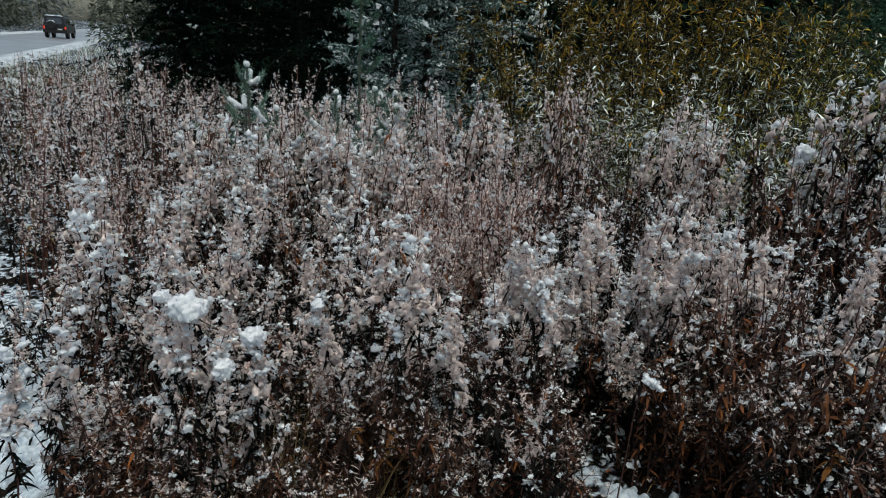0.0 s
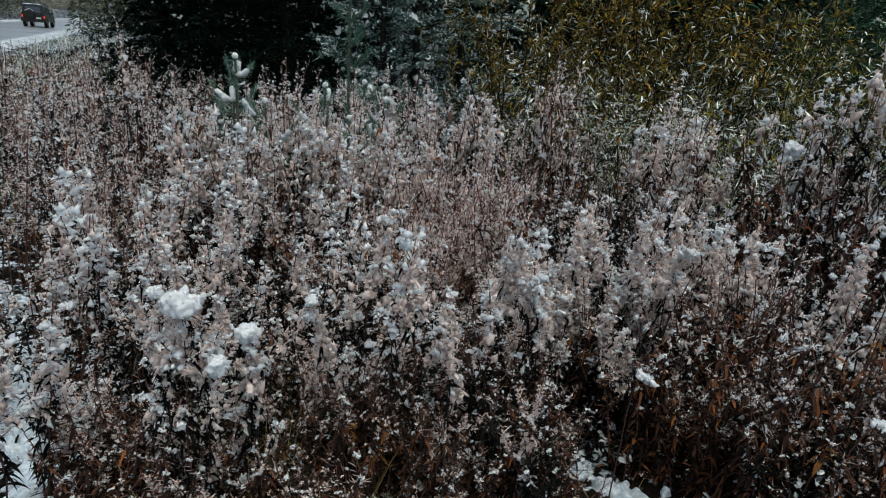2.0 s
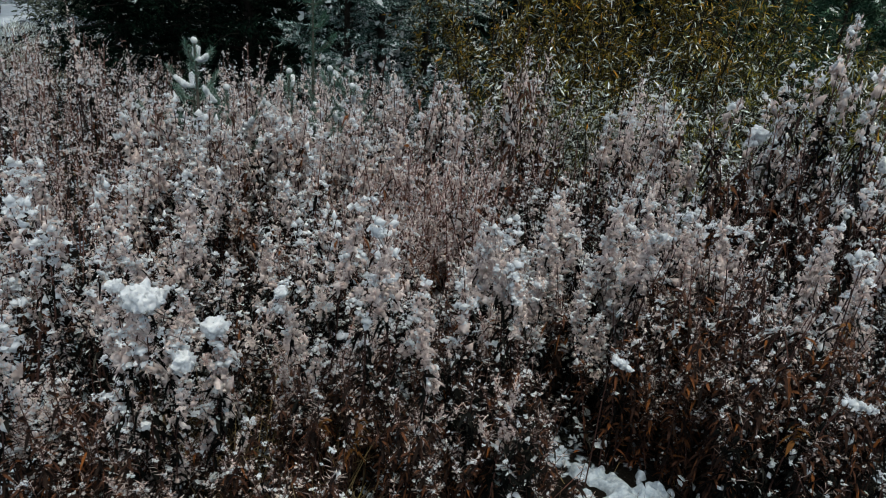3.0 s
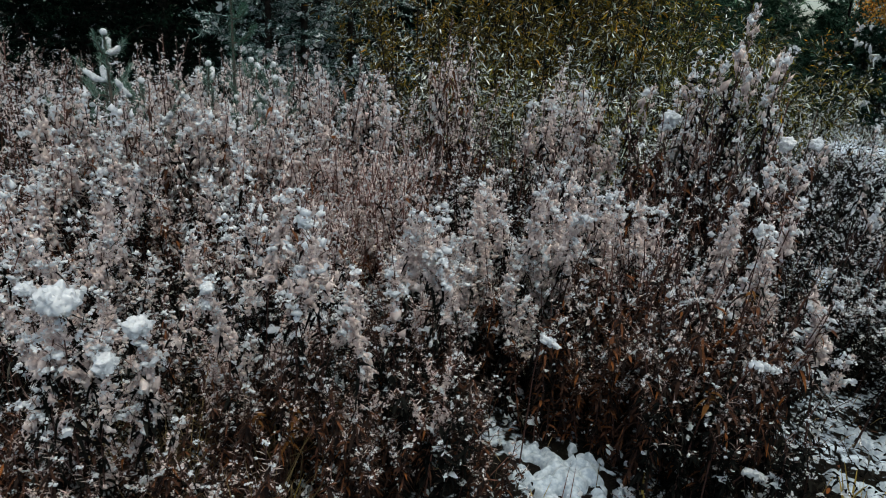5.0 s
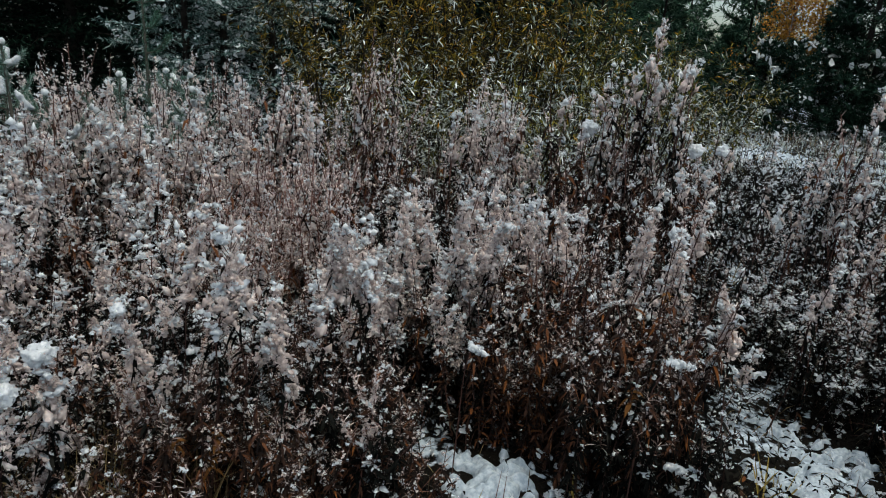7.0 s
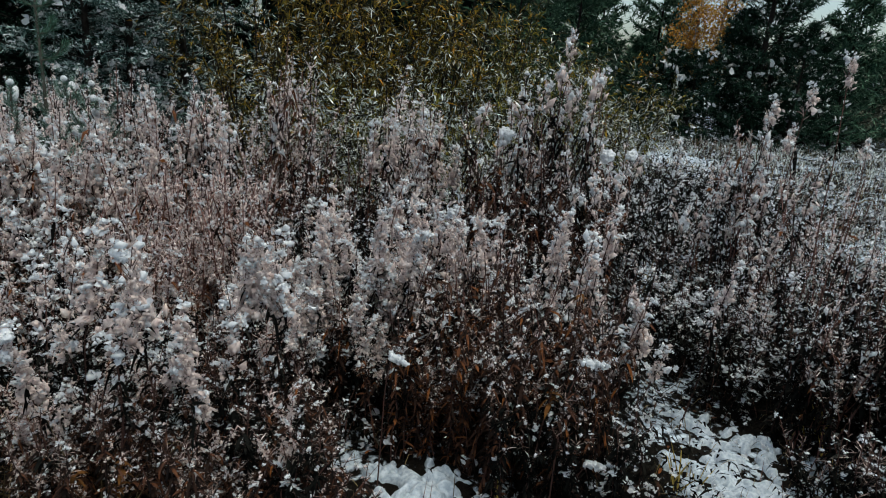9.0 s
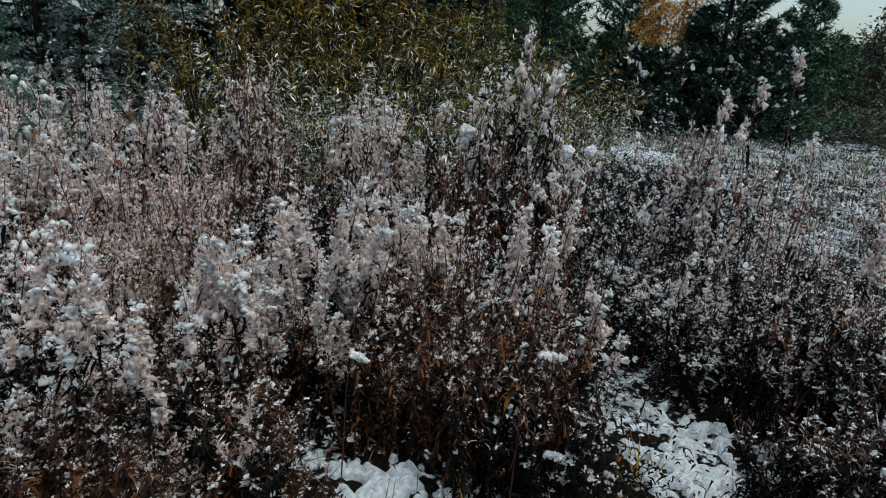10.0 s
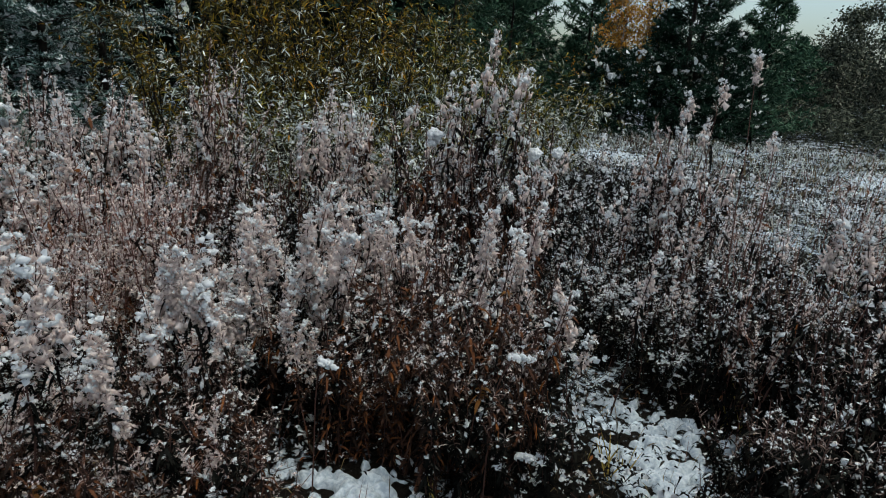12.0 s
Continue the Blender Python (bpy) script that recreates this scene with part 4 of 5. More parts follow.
for az, d, h, sp, st, lv, fr in [(-5, 6.8, 3.2, 1.1, 34, 14000, 0.10), (3, 7.0, 3.6, 1.2, 40, 17000, 0.10), (9.5, 6.7, 3.1, 1.1, 36, 14000, 0.14), (15, 6.8, 2.5, 1.0, 30, 11000, 0.2), (20, 7.4, 2.3, 0.9, 26, 9000, 0.24), (25.5, 8.2, 1.9, 0.9, 22, 7000, 0.2), (5, 5.8, 1.7, 0.7, 22, 5000, 0.35), (12.5, 5.6, 1.6, 0.6, 18, 4000, 0.35), (-1, 5.9, 1.6, 0.6, 18, 3500, 0.3)]:
    willow(*polar(az, d), h, sp, st, 12, int(lv * 0.95), "dense willow bush with narrow olive leaves edged with frost", frost=fr + 0.13, mat=WILLOW_BROWN if d > 6.6 and az < 10 else WILLOW)

# low shrubs in the meadow, black against the snow that they carry


def snowy_shrub(x, y, h, spread):
    root = tagged(new("snowy_shrub"), "low dark shrub with rounded lumps of snow on its twigs", "shrub", "low shrubs in the meadow")
    root.matrix_basis = pose(x, y, land(x, y) - 0.02)
    stems, shoots, leaves, tips = bush(h, spread, 30, 8, 1300, 0.06, 0.017, frost=0.0, bare=0.1)
    part("stool", stems, DARK_BARK, root, kind="stuff")
    part("twigwork", shoots, DARK_BARK, root, kind="stuff")
    part("foliage", leaves, LEAF_SHADED, root, kind="stuff")
    v = shoots[0].reshape(-1, 9, 3)
    k = rng.integers(len(v), size=320)
    u = rng.random((320, 1))
    c = v[k, 0] * (1 - u) + v[k, 8] * u
    q = (0.4 + 1.3 * rng.random((320, 1)) ** 3) * rng.uniform(0.7, 1.3, (320, 3))
    part("snow", scraps_of(c + (0, 0, 0.008), v[k, 8] - v[k, 0], q[:, 0] * 0.026, q[:, 1] * 0.013, 4, q[:, 2] * 0.017, rng, 6), SNOW_TUFT, root, "ragged lumps of wet snow", kind="stuff")


for x, y, h, spread in SHRUBS:
    snowy_shrub(x, y, h, spread)

# far treeline
for az, d, h, reach in [(16.5, 25, 8, 2.0), (19, 27, 9, 2.0), (21.5, 24, 7.0, 1.6), (23.4, 26, 6.4, 1.2), (28.1, 25, 6.6, 1.5), (29.6, 30, 7.0, 1.5), (42.2, 25, 5.0, 1.5), (41.2, 28, 3.8, 1.4), (44.3, 31, 3.9, 1.6), (27, 30, 3.4, 1.4)]:
    tree("pine_tree", "green pine at the edge of the meadow", "tree", *polar(az, d),
         conifer(h, reach * 1.15, 22, 5, 0.27, 8, 0.14, 0.03, 0.1, 0.07, 0.35, 9, 0.052, 0.05, 6.5), PIN, "pines of the far treeline")
for az, d, h, reach in [(36.2, 22.5, 8.5, 1.8), (37.2, 23.5, 7.6, 1.7), (34.6, 23, 4.0, 1.4), (40.0, 24, 3.5, 1.4)]:
    tree("dark_pine", "broad dark pine with snow-flecked branches", "tree", *polar(az, d),
         conifer(h, reach, 24, 6, 0.19, 15, 0.3, 0.01, 0.05, 0.12, 0.45, 9, 0.032, 0.085, 6.0), DPN, "dark pines of the far treeline")


for az, d, h, reach in [(39.2, 22, 3.6, 1.4), (31.6, 21.5, 2.6, 1.3), (30.0, 22, 2.6, 1.2), (28.4, 22.5, 2.2, 1.1)]:
    tree("low_pine", "low dark pine at the edge of the meadow", "tree", *polar(az, d),
         conifer(h, reach, 14, 5, 0.2, 13, 0.4, 0.0, 0.15, 0.05, 0.3, 7, 0.035, 0.085), DPN, "low pines of the far treeline")


def birch(h, spread, leaves, low=0.15, leaf=0.07, r=rng):
    k = 8
    axis = np.stack([np.cumsum(r.normal(0, 0.06, k)), np.cumsum(r.normal(0, 0.06, k)), h * np.linspace(0, 1, k)], 1)
    tr = tubes(axis[None], np.linspace(0.07, 0.012, k)[None], 7)
    n = 60
    b, d = along(axis, r.uniform(low, 0.98, n))
    a = r.uniform(0, 6.28, n)
    L = spread * r.uniform(0.4, 1.1, (n, 1)) * (1.15 - b[:, 2:] / h)
    w = np.stack([np.cos(a), np.sin(a), r.uniform(0.3, 1.0, n)], 1)
    sh = np.stack([b, b + w * L * 0.5, b + w * L - (0, 0, 0.05)], 1)
    lim = tubes(sh, np.tile([0.014, 0.008, 0.003], (n, 1)))
    i = r.integers(n, size=leaves)
    q = r.random((leaves, 1)) ** 0.6
    o = sh[i, 0] * (1 - q) + sh[i, 2] * q + r.normal(0, 0.16, (leaves, 3))
    return tr, lim, blades(o, r.normal(0, 1, (leaves, 3)), leaf * r.uniform(0.7, 1.3, leaves), leaf * 0.7, 0.2, 2, r), join([])


tree("birch_tree", "slender birch with orange autumn leaves", "tree", *polar(31.2, 23.0), birch(6.4, 1.4, 8500, r=np.random.default_rng(5)), (BIRCH_BARK, BARK, BIRCH, SNOW))
tree("birch_tree", "slender birch with orange autumn leaves", "tree", *polar(32.6, 24), birch(6.6, 1.2, 5500, r=np.random.default_rng(6)), (BIRCH_BARK, BARK, BIRCH, SNOW))
for az, d, h in [(47.2, 33, 5.4), (49.5, 36, 7.7), (52, 34, 8.5), (55, 36, 9.5), (46, 38, 4.8), (58, 34, 9), (50.8, 31, 5.0), (48.3, 40, 6.5)]:
    tree("grey_scrub_tree", "half-bare grey-brown tree beyond the meadow", "tree", *polar(az, d), birch(h, 2.6, 4800, 0.02, 0.12), (BARK, BARK, DUSK_LEAF, SNOW), "half-bare trees beyond the meadow")


def far_woods(name, az0, az1, d0, d1, count, h, mat, label, fine=1.0):
    pieces = []
    for _ in range(count):
        x, y = polar(rng.uniform(az0, az1), rng.uniform(d0, d1))
        if -14.8 < x * 0.8 + y * 0.6 < -4.4:
            continue
        hh = h * rng.uniform(0.7, 1.2)
        n = int(200 * fine)
        zf = rng.random(n) ** 0.8
        rad = 0.2 * hh * (1 - zf) ** 0.8 * np.sqrt(rng.random(n)) + 0.05
        a = rng.uniform(0, 6.28, n)
        o = np.stack([x + rad * np.cos(a), y + rad * np.sin(a), hh * (0.04 + 0.96 * zf)], 1)
        w = np.stack([np.cos(a), np.sin(a), rng.normal(0.1, 0.4, n)], 1)
        pieces.append(blades(o, w, np.minimum(rng.uniform(0.6, 1.3, n) * hh / 9 / fine**0.6, 0.9), min(0.32 * hh / 9 / fine**0.6, 0.22), 0.4, 2))
    ob = new(name, mesh(name, join(pieces), mat))
    return tagged(ob, label, "forest", kind="stuff")


# far forest paled towards grey: the haze of distance is in its colour
FAR_HAZED = leafy("snow_dusted_forest", [(0.0, (0.08, 0.10, 0.10)), (0.6, (0.14, 0.155, 0.145)), (1.0, (0.23, 0.21, 0.155))], 0.8, 0.2)
FAR_MIX = leafy("mixed_far_forest", [(0.0, (0.03, 0.045, 0.035)), (0.6, (0.06, 0.08, 0.06)), (1.0, (0.16, 0.14, 0.08))], 0.8, 0.2)
far_woods("far_forest", -72, -34, 120, 190, 100, 12, FAR_HAZED, "pale snow-dusted forest across the road", 1.4)
far_woods("far_forest", -52, -34, 100, 200, 90, 12, FAR_HAZED, "pale snow-dusted forest where the road ends", 1.4)
far_woods("roadside_scrub", -64, -34, 52, 115, 260, 3.6, DUSK_LEAF, "low brown scrub beyond the road", 0.8)
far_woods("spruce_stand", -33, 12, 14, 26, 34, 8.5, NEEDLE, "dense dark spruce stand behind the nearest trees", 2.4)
far_woods("far_scrub", 38, 64, 25, 33, 110, 1.5, DUSK_LEAF, "low brown scrub along the far side of the meadow", 0.9)
far_woods("pine_stand", 7, 21.5, 29, 42, 40, 8.5, PINE_NEEDLE, "dense green pine stand behind the willows", 1.4)
far_woods("mixed_forest", -28, 75, 40, 75, 110, 4.6, FAR_MIX, "mixed conifer and birch forest behind the meadow")

# ---- thicket ----
BASE = {}


def thing_of(style, i):
    """The first stalk of a kind, with its parts."""
    root = tagged(new("fireweed_plant"), FW_LABEL[style], "fireweed", "dead fireweed stalks in the meadow")
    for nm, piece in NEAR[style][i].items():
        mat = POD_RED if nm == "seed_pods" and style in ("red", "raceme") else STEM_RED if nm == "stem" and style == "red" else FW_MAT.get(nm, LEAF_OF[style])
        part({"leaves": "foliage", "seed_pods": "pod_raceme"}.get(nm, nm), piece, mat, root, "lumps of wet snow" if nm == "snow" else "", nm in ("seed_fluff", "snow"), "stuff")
    return root


# nothing grows on the open snow at the foot of the thicket
BARE = [(1.8, 2.1, 0.3), (1.98, 2.25, 0.22), (1.6, 1.85, 0.27), (1.95, 1.85, 0.28), (0.39, 1.93, 0.21), (-1.95, 1.45, 0.24)]
PLANTS = [p for p in PLANTS if all(math.hypot(p[0] - cx, p[1] - cy) > q for cx, cy, q in BARE)]
PLANTS.sort(key=lambda p: math.hypot(p[0], p[1]))
for p in PLANTS[:300]:
    key = p[4], int(p[5])
    m = stalk_pose(p)
    if key not in BASE:
        BASE[key] = thing_of(*key)
        BASE[key].matrix_basis = m
    else:
        s = BASE[key].scale.copy()
        BASE[key].scale = (1, 1, 1)
        copy_thing(BASE[key], m)
        BASE[key].scale = s
thicket = tagged(new("fireweed_thicket"), "wide stand of dead fireweed dusted with snow", "fireweed", kind="stuff")
RUSTY = {k for k in STYLE if LEAF_OF[k] is LEAF_RUST}
for nm, src, kinds, mat in (("stalks", "stem", set(STYLE) - {"red"}, STEM), ("red_stalks", "stem", {"red"}, STEM_RED), ("foliage", "leaves", set(STYLE) - RUSTY, LEAF_SHADED), ("rust_foliage", "leaves", RUSTY, LEAF_RUST),
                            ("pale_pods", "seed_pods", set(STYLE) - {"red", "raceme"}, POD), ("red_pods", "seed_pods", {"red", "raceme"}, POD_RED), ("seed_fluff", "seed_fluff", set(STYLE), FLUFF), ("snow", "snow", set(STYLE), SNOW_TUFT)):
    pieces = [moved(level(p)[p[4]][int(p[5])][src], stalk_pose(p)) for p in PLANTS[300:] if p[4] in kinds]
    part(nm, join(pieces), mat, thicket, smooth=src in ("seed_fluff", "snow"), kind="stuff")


# ---- clumps of snow on the stalks ----
for x, y, z, q in CLUMPS:
    v, f = BALL
    bulge = np.array([1 + 0.6 * noise.noise(Vector(p) * 1.7 + Vector((x * 9, y * 9, z * 9))) + 0.28 * noise.noise(Vector(p) * 4.5 + Vector((x, y, z))) for p in v])
    core = v * bulge[:, None] * q * 0.95 * (1, 1, 0.88) + (x, y, z)
    skin = core[rng.integers(len(core), size=60)]
    clump = new("snow_clump", mesh("snow_clump", join([(core, f), scraps_of(skin, skin - (x, y, z), q * 0.08, q * 0.07, 2, q * 0.17, rng, 6)]), SNOW_TUFT, True))
    tagged(clump, "rounded clump of wet snow caught on a fireweed stalk", "snow clump", "snow clumps on the stalks")

# ---- dry grass ----
def grass(count, az, dist, length, width):
    a = np.radians(rng.uniform(*az, count))
    d = np.sqrt(rng.uniform(dist[0] ** 2, dist[1] ** 2, count))
    x, y = d * np.sin(a), d * np.cos(a)
    keep = (x * 0.8 + y * 0.6 > -4.6) & np.array([not opened(p, q) or n % 5 == 0 for n, (p, q) in enumerate(zip(x, y))])
    x, y = x[keep], y[keep]
    z = np.array([land(p, q) for p, q in zip(x, y)])
    n = len(x)
    return blades(np.stack([x, y, z - 0.01], 1), np.stack([rng.normal(0, 0.35, n), rng.normal(0, 0.35, n), np.ones(n)], 1), length * rng.uniform(0.5, 1.2, n), width * rng.uniform(0.7, 1.3, n), rng.uniform(0.1, 0.8, n), 2)


dry = new("dry_grass", mesh("dry_grass", join([
    grass(1500, (-58, 60), (1.5, 5), 0.22, 0.004), grass(900, (-44, -18), (1.45, 2.3), 0.55, 0.005), grass(3500, (24, 64), (4.5, 12), 0.34, 0.007), grass(4000, (24, 64), (12, 24), 0.4, 0.014),
    grass(8000, (-66, -26), (5, 26), 0.5, 0.014), grass(1800, (-62, -36), (16, 46), 0.6, 0.02)]), STRAW))
frosted = new("frosted_grass", mesh("frosted_grass", join([grass(2500, (24, 64), (4.5, 11), 0.4, 0.006), grass(4500, (24, 64), (11, 24), 0.45, 0.012), grass(5000, (-66, -30), (6, 26), 0.5, 0.011), grass(3000, (-62, -36), (16, 46), 0.7, 0.025)]), WILLOW_PALE))
tagged(frosted, "pale frosted grass standing in the meadow", "grass", kind="stuff")
tagged(dry, "thin dry straw-coloured grass standing in the snow", "grass", kind="stuff")

# ---- undergrowth ----
# drifts of snow on the open ground: x, y and half-widths
DRIFTS = [(0.40, 1.97, 0.21, 0.2), (1.84, 2.06, 0.32, 0.42), (2.3, 1.95, 0.25, 0.2), (-1.95, 1.45, 0.3, 0.35), (-2.35, 2.0, 0.45, 0.45)]


def on_drift(x, y, wide=1.05):
    return any(math.hypot((x - cx) / rx, (y - cy) / ry) < wide for cx, cy, rx, ry in DRIFTS)


def undergrowth(count, az, dist, size, high):
    """Low tangle: dark leaves, grey straw, scraps of snow lying in them."""
    a = np.radians(rng.uniform(*az, count))
    d = np.sqrt(rng.uniform(dist[0] ** 2, dist[1] ** 2, count))
    x, y = d * np.sin(a), d * np.cos(a)
    hump = np.array([0.5 + 0.9 * noise.noise((p * 1.7, q * 1.7, 5.5)) for p, q in zip(x, y)])
    ok = (x * 0.8 + y * 0.6 > -4.6) & (hump > 0.05) & np.array([not (opened(p, q) or on_drift(p, q)) or n % 14 == 0 for n, (p, q) in enumerate(zip(x, y))])
    x, y, hump = x[ok], y[ok], hump[ok]
    n = len(x)
    z = np.array([land(p, q) for p, q in zip(x, y)]) + high * hump * np.sqrt(rng.random(n))
    o = np.stack([x, y, z], 1)
    way = np.stack([rng.normal(0, 0.7, n), rng.normal(0, 0.7, n), rng.uniform(0.1, 1.6, n)], 1)
    k = rng.random(n)
    lv, st, sn = k < 0.62, (k >= 0.62) & (k < 0.72), k >= (0.92 if dist[0] < 2.2 else 0.80)
    return (blades(o[lv], way[lv], size * rng.uniform(0.6, 1.3, lv.sum()), size * 0.2, 0.9, 2),
            blades(o[st] - (0, 0, 0.05), way[st] * (0.5, 0.5, 1.5), size * rng.uniform(1, 2.6, st.sum()), size * 0.05, 0.5, 2),
            scraps_of(o[sn] + (0, 0, 0.01), way[sn], (wad := size * (0.25 + 1.3 * rng.random(sn.sum()) ** 4)) * 0.4, wad * 0.2, 3, wad * 0.24, rng, 6))


LOW = [undergrowth(2600, (26, 60), (1.9, 3.2), 0.055, 0.16), undergrowth(7000, (-56, 34), (1.6, 3.6), 0.05, 0.28), undergrowth(8000, (22, 60), (2.1, 5.0), 0.055, 0.34), undergrowth(6000, (-56, 26), (3.4, 6.5), 0.07, 0.45),
       undergrowth(7000, (24, 62), (4.6, 11), 0.085, 0.5), undergrowth(6500, (24, 64), (10, 24), 0.13, 0.45), undergrowth(6500, (-66, -24), (6, 26), 0.16, 0.5)]
low = tagged(new("undergrowth"), "low tangle of dark withered leaves flecked with snow", "undergrowth", kind="stuff")
for n, (nm, mat) in enumerate((("leaf_tangle", LEAF_SHADED), ("straw", STRAW), ("snow", SNOW_TUFT))):
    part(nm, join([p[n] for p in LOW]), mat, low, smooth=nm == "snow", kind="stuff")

# ---- fallen leaves and twigs ----


def litter(count, az, dist):
    """Fallen leaves, dead twigs and crumbs of snow lying on the ground."""
    a = np.radians(rng.uniform(*az, count))
    d = np.sqrt(rng.uniform(dist[0] ** 2, dist[1] ** 2, count))
    x, y = d * np.sin(a), d * np.cos(a)
    keep = np.array([rng.random() < 0.07 or not on_drift(p, q) for p, q in zip(x, y)])
    x, y = x[keep], y[keep]
    count = len(x)
    o = np.stack([x, y, [land(p, q) + 0.02 + 0.03 * rng.random() for p, q in zip(x, y)]], 1)
    way = np.stack([rng.normal(0, 1, count), rng.normal(0, 1, count), rng.normal(0.15, 0.25, count)], 1)
    k = rng.random(count)
    leaf, twig, rust, crumb = k < 0.54, (k >= 0.54) & (k < 0.66), (k >= 0.66) & (k < 0.8), k >= 0.8
    wad = rng.uniform(0.4, 1.3, crumb.sum())
    return (blades(o[leaf], way[leaf], rng.uniform(0.03, 0.06, leaf.sum()), 0.012, rng.uniform(0, 0.9, leaf.sum()), 3),
            blades(o[twig], way[twig], rng.uniform(0.08, 0.3, twig.sum()), 0.004, rng.uniform(-0.1, 0.2, twig.sum()), 3),
            blades(o[rust], way[rust], rng.uniform(0.03, 0.07, rust.sum()), 0.014, rng.uniform(0, 0.9, rust.sum()), 3),
            scraps_of(o[crumb], way[crumb], wad * 0.02, wad * 0.01, 4, wad * 0.012, rng, 6))


fallen = tagged(new("leaf_litter"), "fallen dark leaves, dead twigs and crumbs of snow", "leaf litter", kind="stuff")
for nm, piece, mat in zip(("dark_leaves", "twigs", "rust_leaves", "snow_crumbs"), litter(7000, (-60, 64), (1.3, 3.4)), (LEAF_SHADED, STEM, LEAF_RUST, SNOW_TUFT)):
    part(nm, piece, mat, fallen, kind="stuff")

# ---- snow on open ground ----


def patch(x, y, rx, ry, depth, k=60):
    """A drift of soft mounds with holes that show the litter; it dips below the ground at its uneven rim."""
    u = np.linspace(-1.35, 1.35, k)
    v = []
    for b in u:
        for a in u:
            px, py = x + a * rx, y + b * ry
            e = 0.42 - 0.7 * (a * a + b * b) + 0.9 * noise.noise((px * 4.5, py * 4.5, 1.7)) + 1.15 * noise.noise((px * 11, py * 11, 4.2)) + 0.75 * noise.noise((px * 26, py * 26, 9.2))
            rise = 1.25 * (1 - math.exp(-2.6 * e)) + 0.22 * e if e > 0 else max(3.2 * e, -1.5)
            v.append((px, py, land(px, py) - 0.006 + depth * rise + 0.010 * noise.noise((px * 38, py * 38, 2.2))))
    i = (np.arange(k - 1)[:, None] * k + np.arange(k - 1)).ravel()
    f = np.concatenate([np.stack([i, i + 1, i + k + 1], 1), np.stack([i, i + k + 1, i + k], 1)])
    ob = new("snow_patch", mesh("snow_patch", (np.array(v), f), SNOW, True))
    tagged(ob, "thin patch of wet lumpy snow on dark litter", "snow", "snow patches on the ground")


for x, y, rx, ry in DRIFTS:
    patch(x, y, rx, ry, 0.042, 88)
for x, y, q in OPEN:
    patch(x, y, 1.35 * q, 1.35 * q, 0.07, 44)

# ---- yellow grass by the snow ----


def grass_tuft(x, y, count, h):
    root = tagged(new("grass_tuft"), "sparse yellowed grass blades poking through the snow", "grass", "yellow grass tufts at the thicket's foot")
    root.matrix_basis = pose(x, y, land(x, y) - 0.01)
    for _ in range(count):
        a = rng.uniform(0, 6.28)
        way = (0.35 * math.cos(a), 0.35 * math.sin(a), 1.0)
        part("blade", blades(np.array([(rng.normal(0, 0.03), rng.normal(0, 0.03), 0.0)]), np.array([way]), h * rng.uniform(0.6, 1.1), 0.007, rng.uniform(0.05, 0.4), 5), YELLOW, root)


for x, y, count, h in [(1.55, 1.98, 9, 0.26), (1.62, 2.05, 6, 0.2), (0.72, 1.86, 4, 0.22), (0.30, 1.80, 3, 0.24), (2.35, 2.25, 6, 0.25), (-1.35, 1.2, 8, 0.25), (2.1, 1.75, 5, 0.22), (2.55, 2.3, 8, 0.42), (2.3, 2.0, 6, 0.3), (2.85, 2.35, 7, 0.42), (2.6, 2.0, 5, 0.3), (-1.0, 1.3, 8, 0.3), (-0.6, 1.55, 6, 0.26)]:
    grass_tuft(x, y, count, h)

# ---- bunches of orange leaves low in the thicket ----
ORANGE = leafy("orange_withered_leaf", [(0.0, (0.05, 0.022, 0.006)), (0.6, (0.12, 0.05, 0.012)), (1.0, (0.24, 0.11, 0.02))], 0.75, 0.15, 0.2, 60)


def leaf_bunch(x, y, z, size):
    """A stalk that ends in a drooping bunch of broad curled leaves."""
    root = tagged(new("withered_plant"), "small withered plant with a bunch of curled orange leaves", "plant", "withered orange plants in the thicket")
    root.matrix_basis = pose(x, y, land(x, y) - 0.01)
    top = z - land(x, y)
    line = np.stack([np.linspace(0, 1, 5) ** 2 * 0.04, np.zeros(5), np.linspace(0, top, 5)], 1)
    part("stem", tubes(line[None], np.linspace(0.004, 0.0025, 5)[None], 5), STEM, root)
    for k in range(9):
        a = k * 2.4 + rng.normal(0, 0.3)
        part("leaf", blades(line[-1:] - (0, 0, 0.006 * k), np.array([(math.cos(a), math.sin(a), rng.uniform(0.1, 1.0))]), size * rng.uniform(0.7, 1.2), size * rng.uniform(0.22, 0.34), rng.uniform(0.5, 1.4), 6), ORANGE, root, smooth=True)


for x, y, z, size in [(0.808, 1.859, 0.54, 0.055), (-0.60, 1.67, 0.44, 0.05), (-0.61, 1.66, 0.36, 0.05), (0.937, 2.02, 0.88, 0.04), (1.10, 1.99, 0.64, 0.04), (-0.72, 1.66, 0.42, 0.045)]:
    leaf_bunch(x, y, z, size)


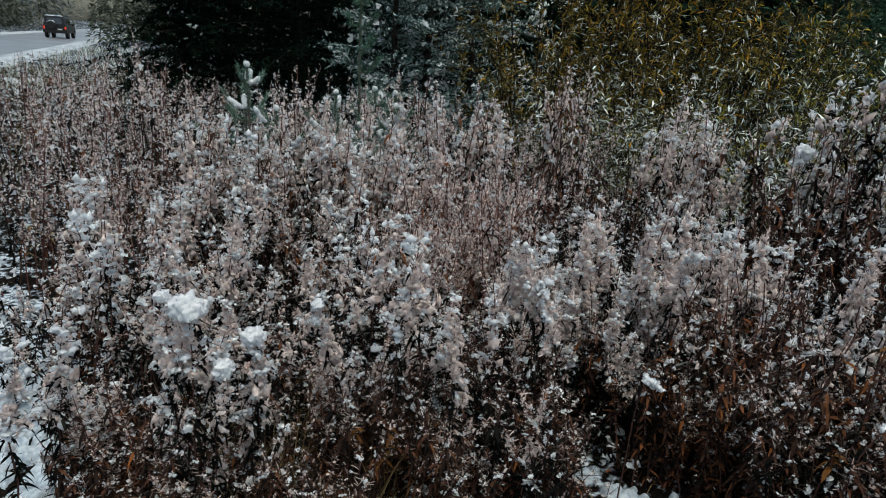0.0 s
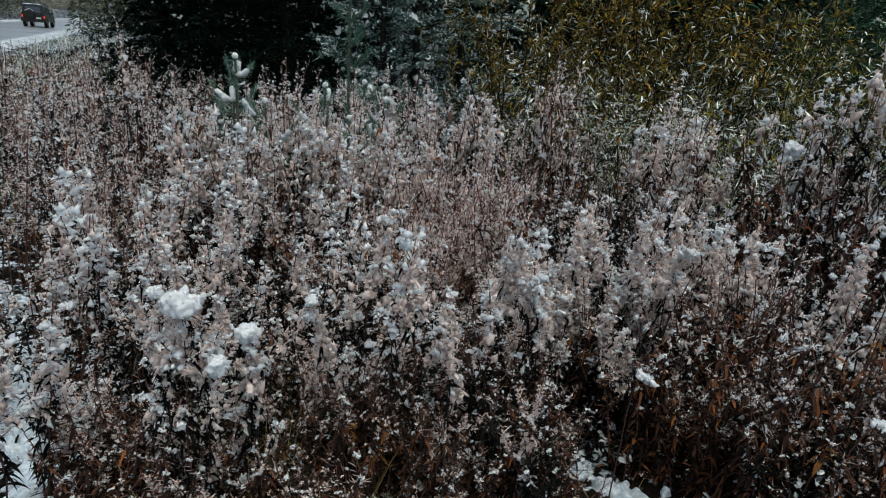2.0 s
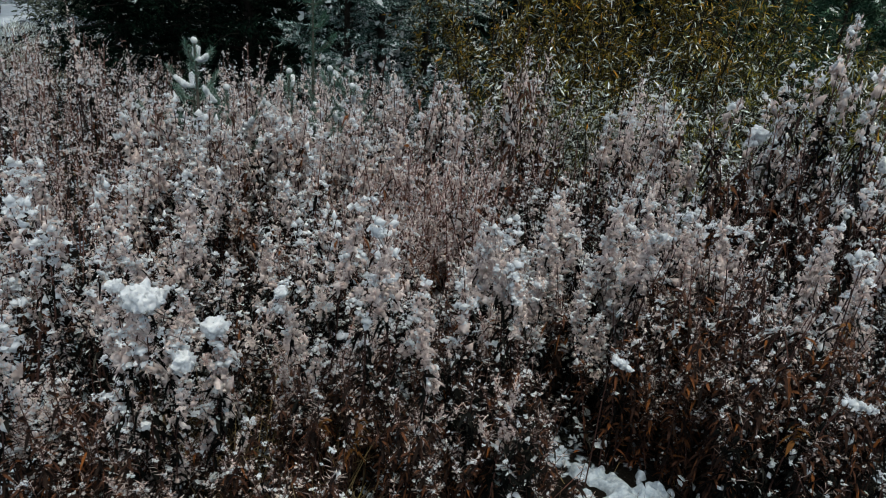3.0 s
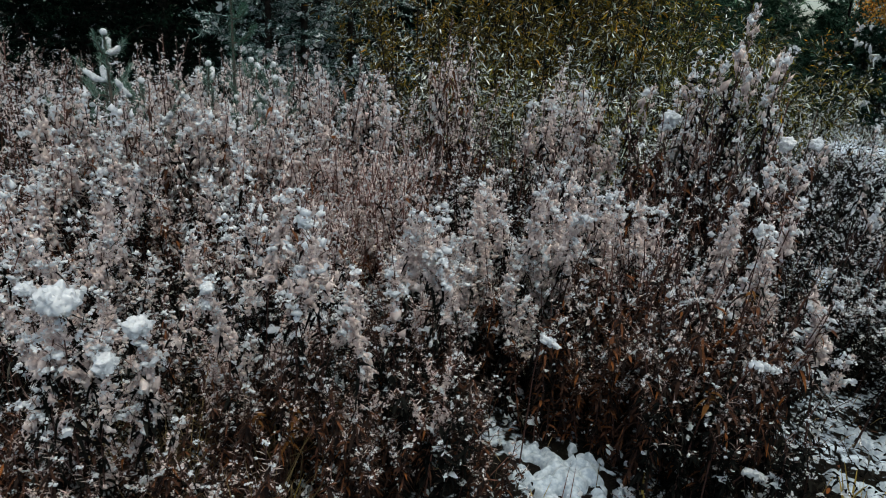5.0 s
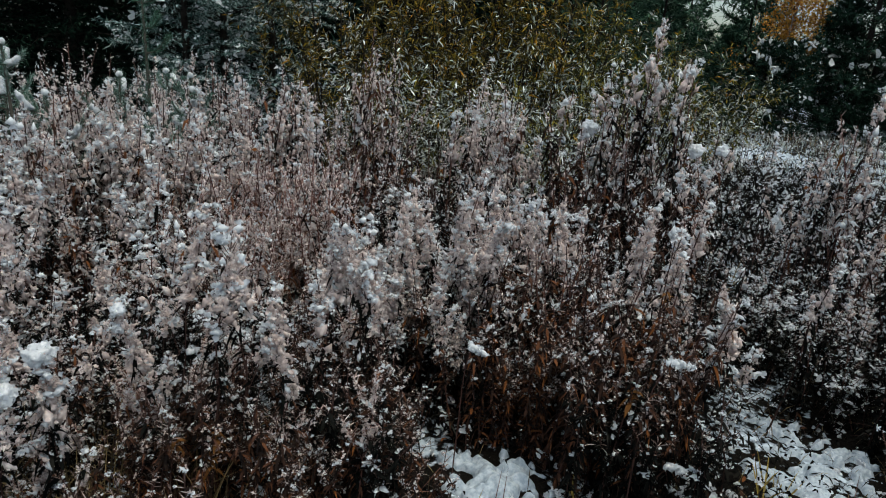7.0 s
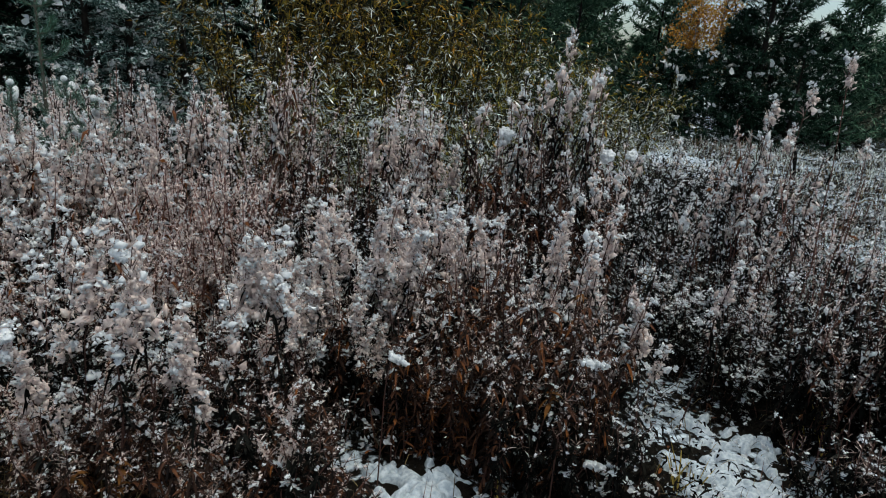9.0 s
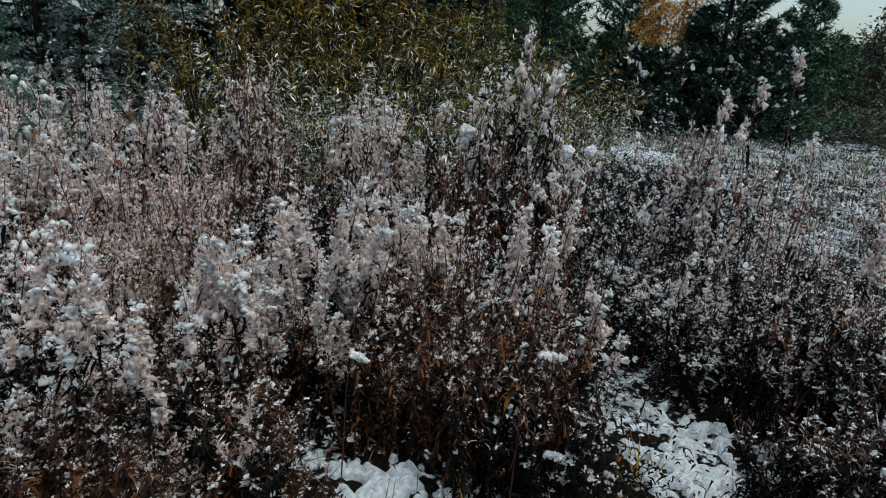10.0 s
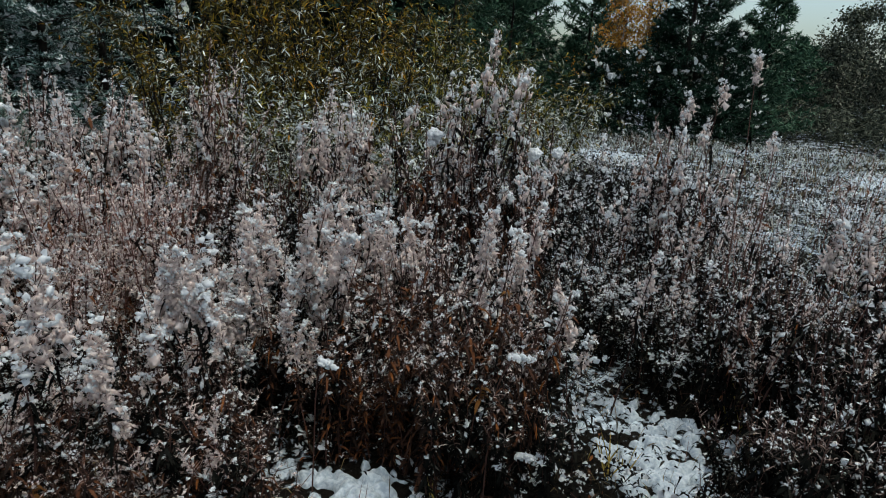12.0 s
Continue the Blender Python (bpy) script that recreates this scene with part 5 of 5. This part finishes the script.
def bent_stem(x, y, z, turn, reach):
    """A dead stem that bends over under a slab of snow."""
    root = tagged(new("bent_stem"), "dead stem bent over by a slab of wet snow", "dead stem", "bent stems under slabs of snow")
    root.matrix_basis = pose(x, y, land(x, y) - 0.01, 0, 0, turn)
    t = np.linspace(0, 1, 9)
    top = z - land(x, y)
    line = np.stack([reach * np.clip(t - 0.45, 0, 1) / 0.55 - 0.5 * reach, 0.01 * np.sin(t * 5), top * np.minimum(1, t / 0.6) ** 0.8 - 0.02 * t**4], 1)
    part("stem", tubes(line[None], np.linspace(0.003, 0.0015, 9)[None], 5), STEM, root)
    k = 16
    c, d = along(line, np.linspace(0.62, 0.97, k))
    slab = lumps(c + (0, 0, 0.012) + rng.normal(0, 0.004, (k, 3)), rng.uniform(0.005, 0.012, (k, 1)) * rng.uniform(0.8, 1.3, (k, 3)) * (1.2, 1, 0.8), d, ICO2, 0.12)
    skin = slab[0][rng.integers(len(slab[0]), size=80)]
    part("snow_slab", join([slab, scraps_of(skin, np.tile((1.0, 0, 0), (80, 1)), 0.006, 0.003, 2, 0.006, rng, 6)]), SNOW_TUFT, root, "ragged slab of wet snow", True)


for x, y, z, turn, reach in [(0.944, 1.79, 0.69, 10, 0.15), (0.29, 2.02, 0.60, -30, 0.08), (1.0, 1.76, 0.30, 0, 0.10), (1.35, 2.15, 0.5, -15, 0.10)]:
    bent_stem(x, y, z, turn, reach)

# ---- car on the road ----


def box(x0, x1, y0, y1, z0, z1, bevel=0.03, top=(0, 0, 0, 0)):
    """A rounded block; top: how far the upper edge draws in at -x, +x, -y, +y."""
    bm = bmesh.new()
    bmesh.ops.create_cube(bm, size=1)
    for v in bm.verts:
        hi = v.co.z > 0
        x = (x0 + (top[0] if hi else 0)) if v.co.x < 0 else (x1 - (top[1] if hi else 0))
        y = (y0 + (top[2] if hi else 0)) if v.co.y < 0 else (y1 - (top[3] if hi else 0))
        v.co = (x, y, z1 if hi else z0)
    if bevel:
        bmesh.ops.bevel(bm, geom=bm.edges[:], offset=bevel, segments=2, affect="EDGES", profile=0.7)
    bmesh.ops.triangulate(bm, faces=bm.faces[:])
    bm.verts.index_update()
    out = np.array([v.co[:] for v in bm.verts]), np.array([[v.index for v in f.verts] for f in bm.faces])
    bm.free()
    return out


def disc(cx, cy, cz, radius, width, sides=20, hole=0.0):
    a = np.arange(sides) * 2 * np.pi / sides
    rings = [(hole, -width / 2), (radius * 0.93, -width / 2), (radius, -width * 0.3), (radius, width * 0.3), (radius * 0.93, width / 2), (hole, width / 2)]
    v = np.concatenate([np.stack([cx + np.full(sides, w), cy + q * np.cos(a), cz + q * np.sin(a)], 1) for q, w in rings])
    f = []
    for i in range(len(rings) - 1):
        for k in range(sides):
            p, q = i * sides + k, i * sides + (k + 1) % sides
            f += [(p, q, q + sides), (p, q + sides, p + sides)]
    return v, np.array(f)


def suv(m):
    """A boxy black off-road car, its tail towards -y, snow on its roof."""
    car = tagged(new("car"), "boxy black off-road car with lit red tail lamps", "car")
    car.matrix_basis = m
    body = part("body", join([box(-0.88, 0.88, -2.1, 2.1, 0.45, 1.05, 0.06, (0.03, 0.03, 0.02, 0.05)), box(-0.80, 0.80, -2.06, 1.0, 1.0, 1.78, 0.07, (0.12, 0.12, 0.10, 0.55))]), PAINT, car)
    part("rear_bumper", box(-0.86, 0.86, -2.22, -2.05, 0.42, 0.62, 0.03), RUBBER, car)
    part("front_bumper", box(-0.86, 0.86, 2.02, 2.2, 0.40, 0.62, 0.03), RUBBER, car)
    part("rear_window", box(-0.58, 0.58, -2.075, -2.0, 1.15, 1.62, 0.01, (0.06, 0.06, 0.07, 0)), GLASS, body)
    part("side_window", box(-0.815, -0.74, -1.75, 0.55, 1.14, 1.60, 0.01, (0.08, 0, 0.1, 0.35)), GLASS, body)
    part("side_window", box(0.74, 0.815, -1.75, 0.55, 1.14, 1.60, 0.01, (0, 0.08, 0.1, 0.35)), GLASS, body)
    for sx in (-1, 1):
        part("tail_lamp", box(sx * 0.78 - 0.055, sx * 0.78 + 0.055, -2.125, -2.07, 0.74, 0.95, 0.015), LAMP_RED, car, "lit red tail lamp")
        part("wing_mirror", box(sx * 0.93 - 0.09, sx * 0.93 + 0.09, 0.62, 0.72, 1.05, 1.22, 0.03), PAINT, car)
        part("roof_rail", box(sx * 0.62 - 0.02, sx * 0.62 + 0.02, -1.7, 0.3, 1.79, 1.84, 0.01), RUBBER, car)
        for y in (-1.3, 1.35):
            wheel = part("wheel", disc(sx * 0.76, y, 0.36, 0.22, 0.20, 16), RIM, car)
            part("tyre", disc(sx * 0.76, y, 0.36, 0.36, 0.24, 22, 0.21), RUBBER, wheel)
    spare = part("spare_wheel", disc(0, 0, 0, 0.34, 0.2, 22), RUBBER, car)
    spare.matrix_basis = pose(-0.22, -2.2, 1.05, 0, 0, 90)
    part("snow_rim", lumps(np.stack([np.linspace(-0.24, 0.24, 9), np.zeros(9), 0.33 - 2.0 * np.linspace(-0.24, 0.24, 9) ** 2], 1), (0.05, 0.09, 0.035), None, ICO, 0.15), SNOW, car, "snow lying on the spare wheel", kind="stuff").matrix_basis = pose(-0.22, -2.2, 1.07)
    part("number_plate", box(0.2, 0.54, -2.128, -2.095, 0.68, 0.79, 0.004), PLATE, car)
    part("roof_snow", lumps(np.stack([rng.uniform(-0.55, 0.55, 40), rng.uniform(-1.75, 0.2, 40), np.full(40, 1.79)], 1), (0.20, 0.18, 0.04), None, ICO, 0.15), SNOW, car, "wet snow on the roof", kind="stuff")


suv(pose(-46.2, 47.8, 0.06, 0, 0, 34))
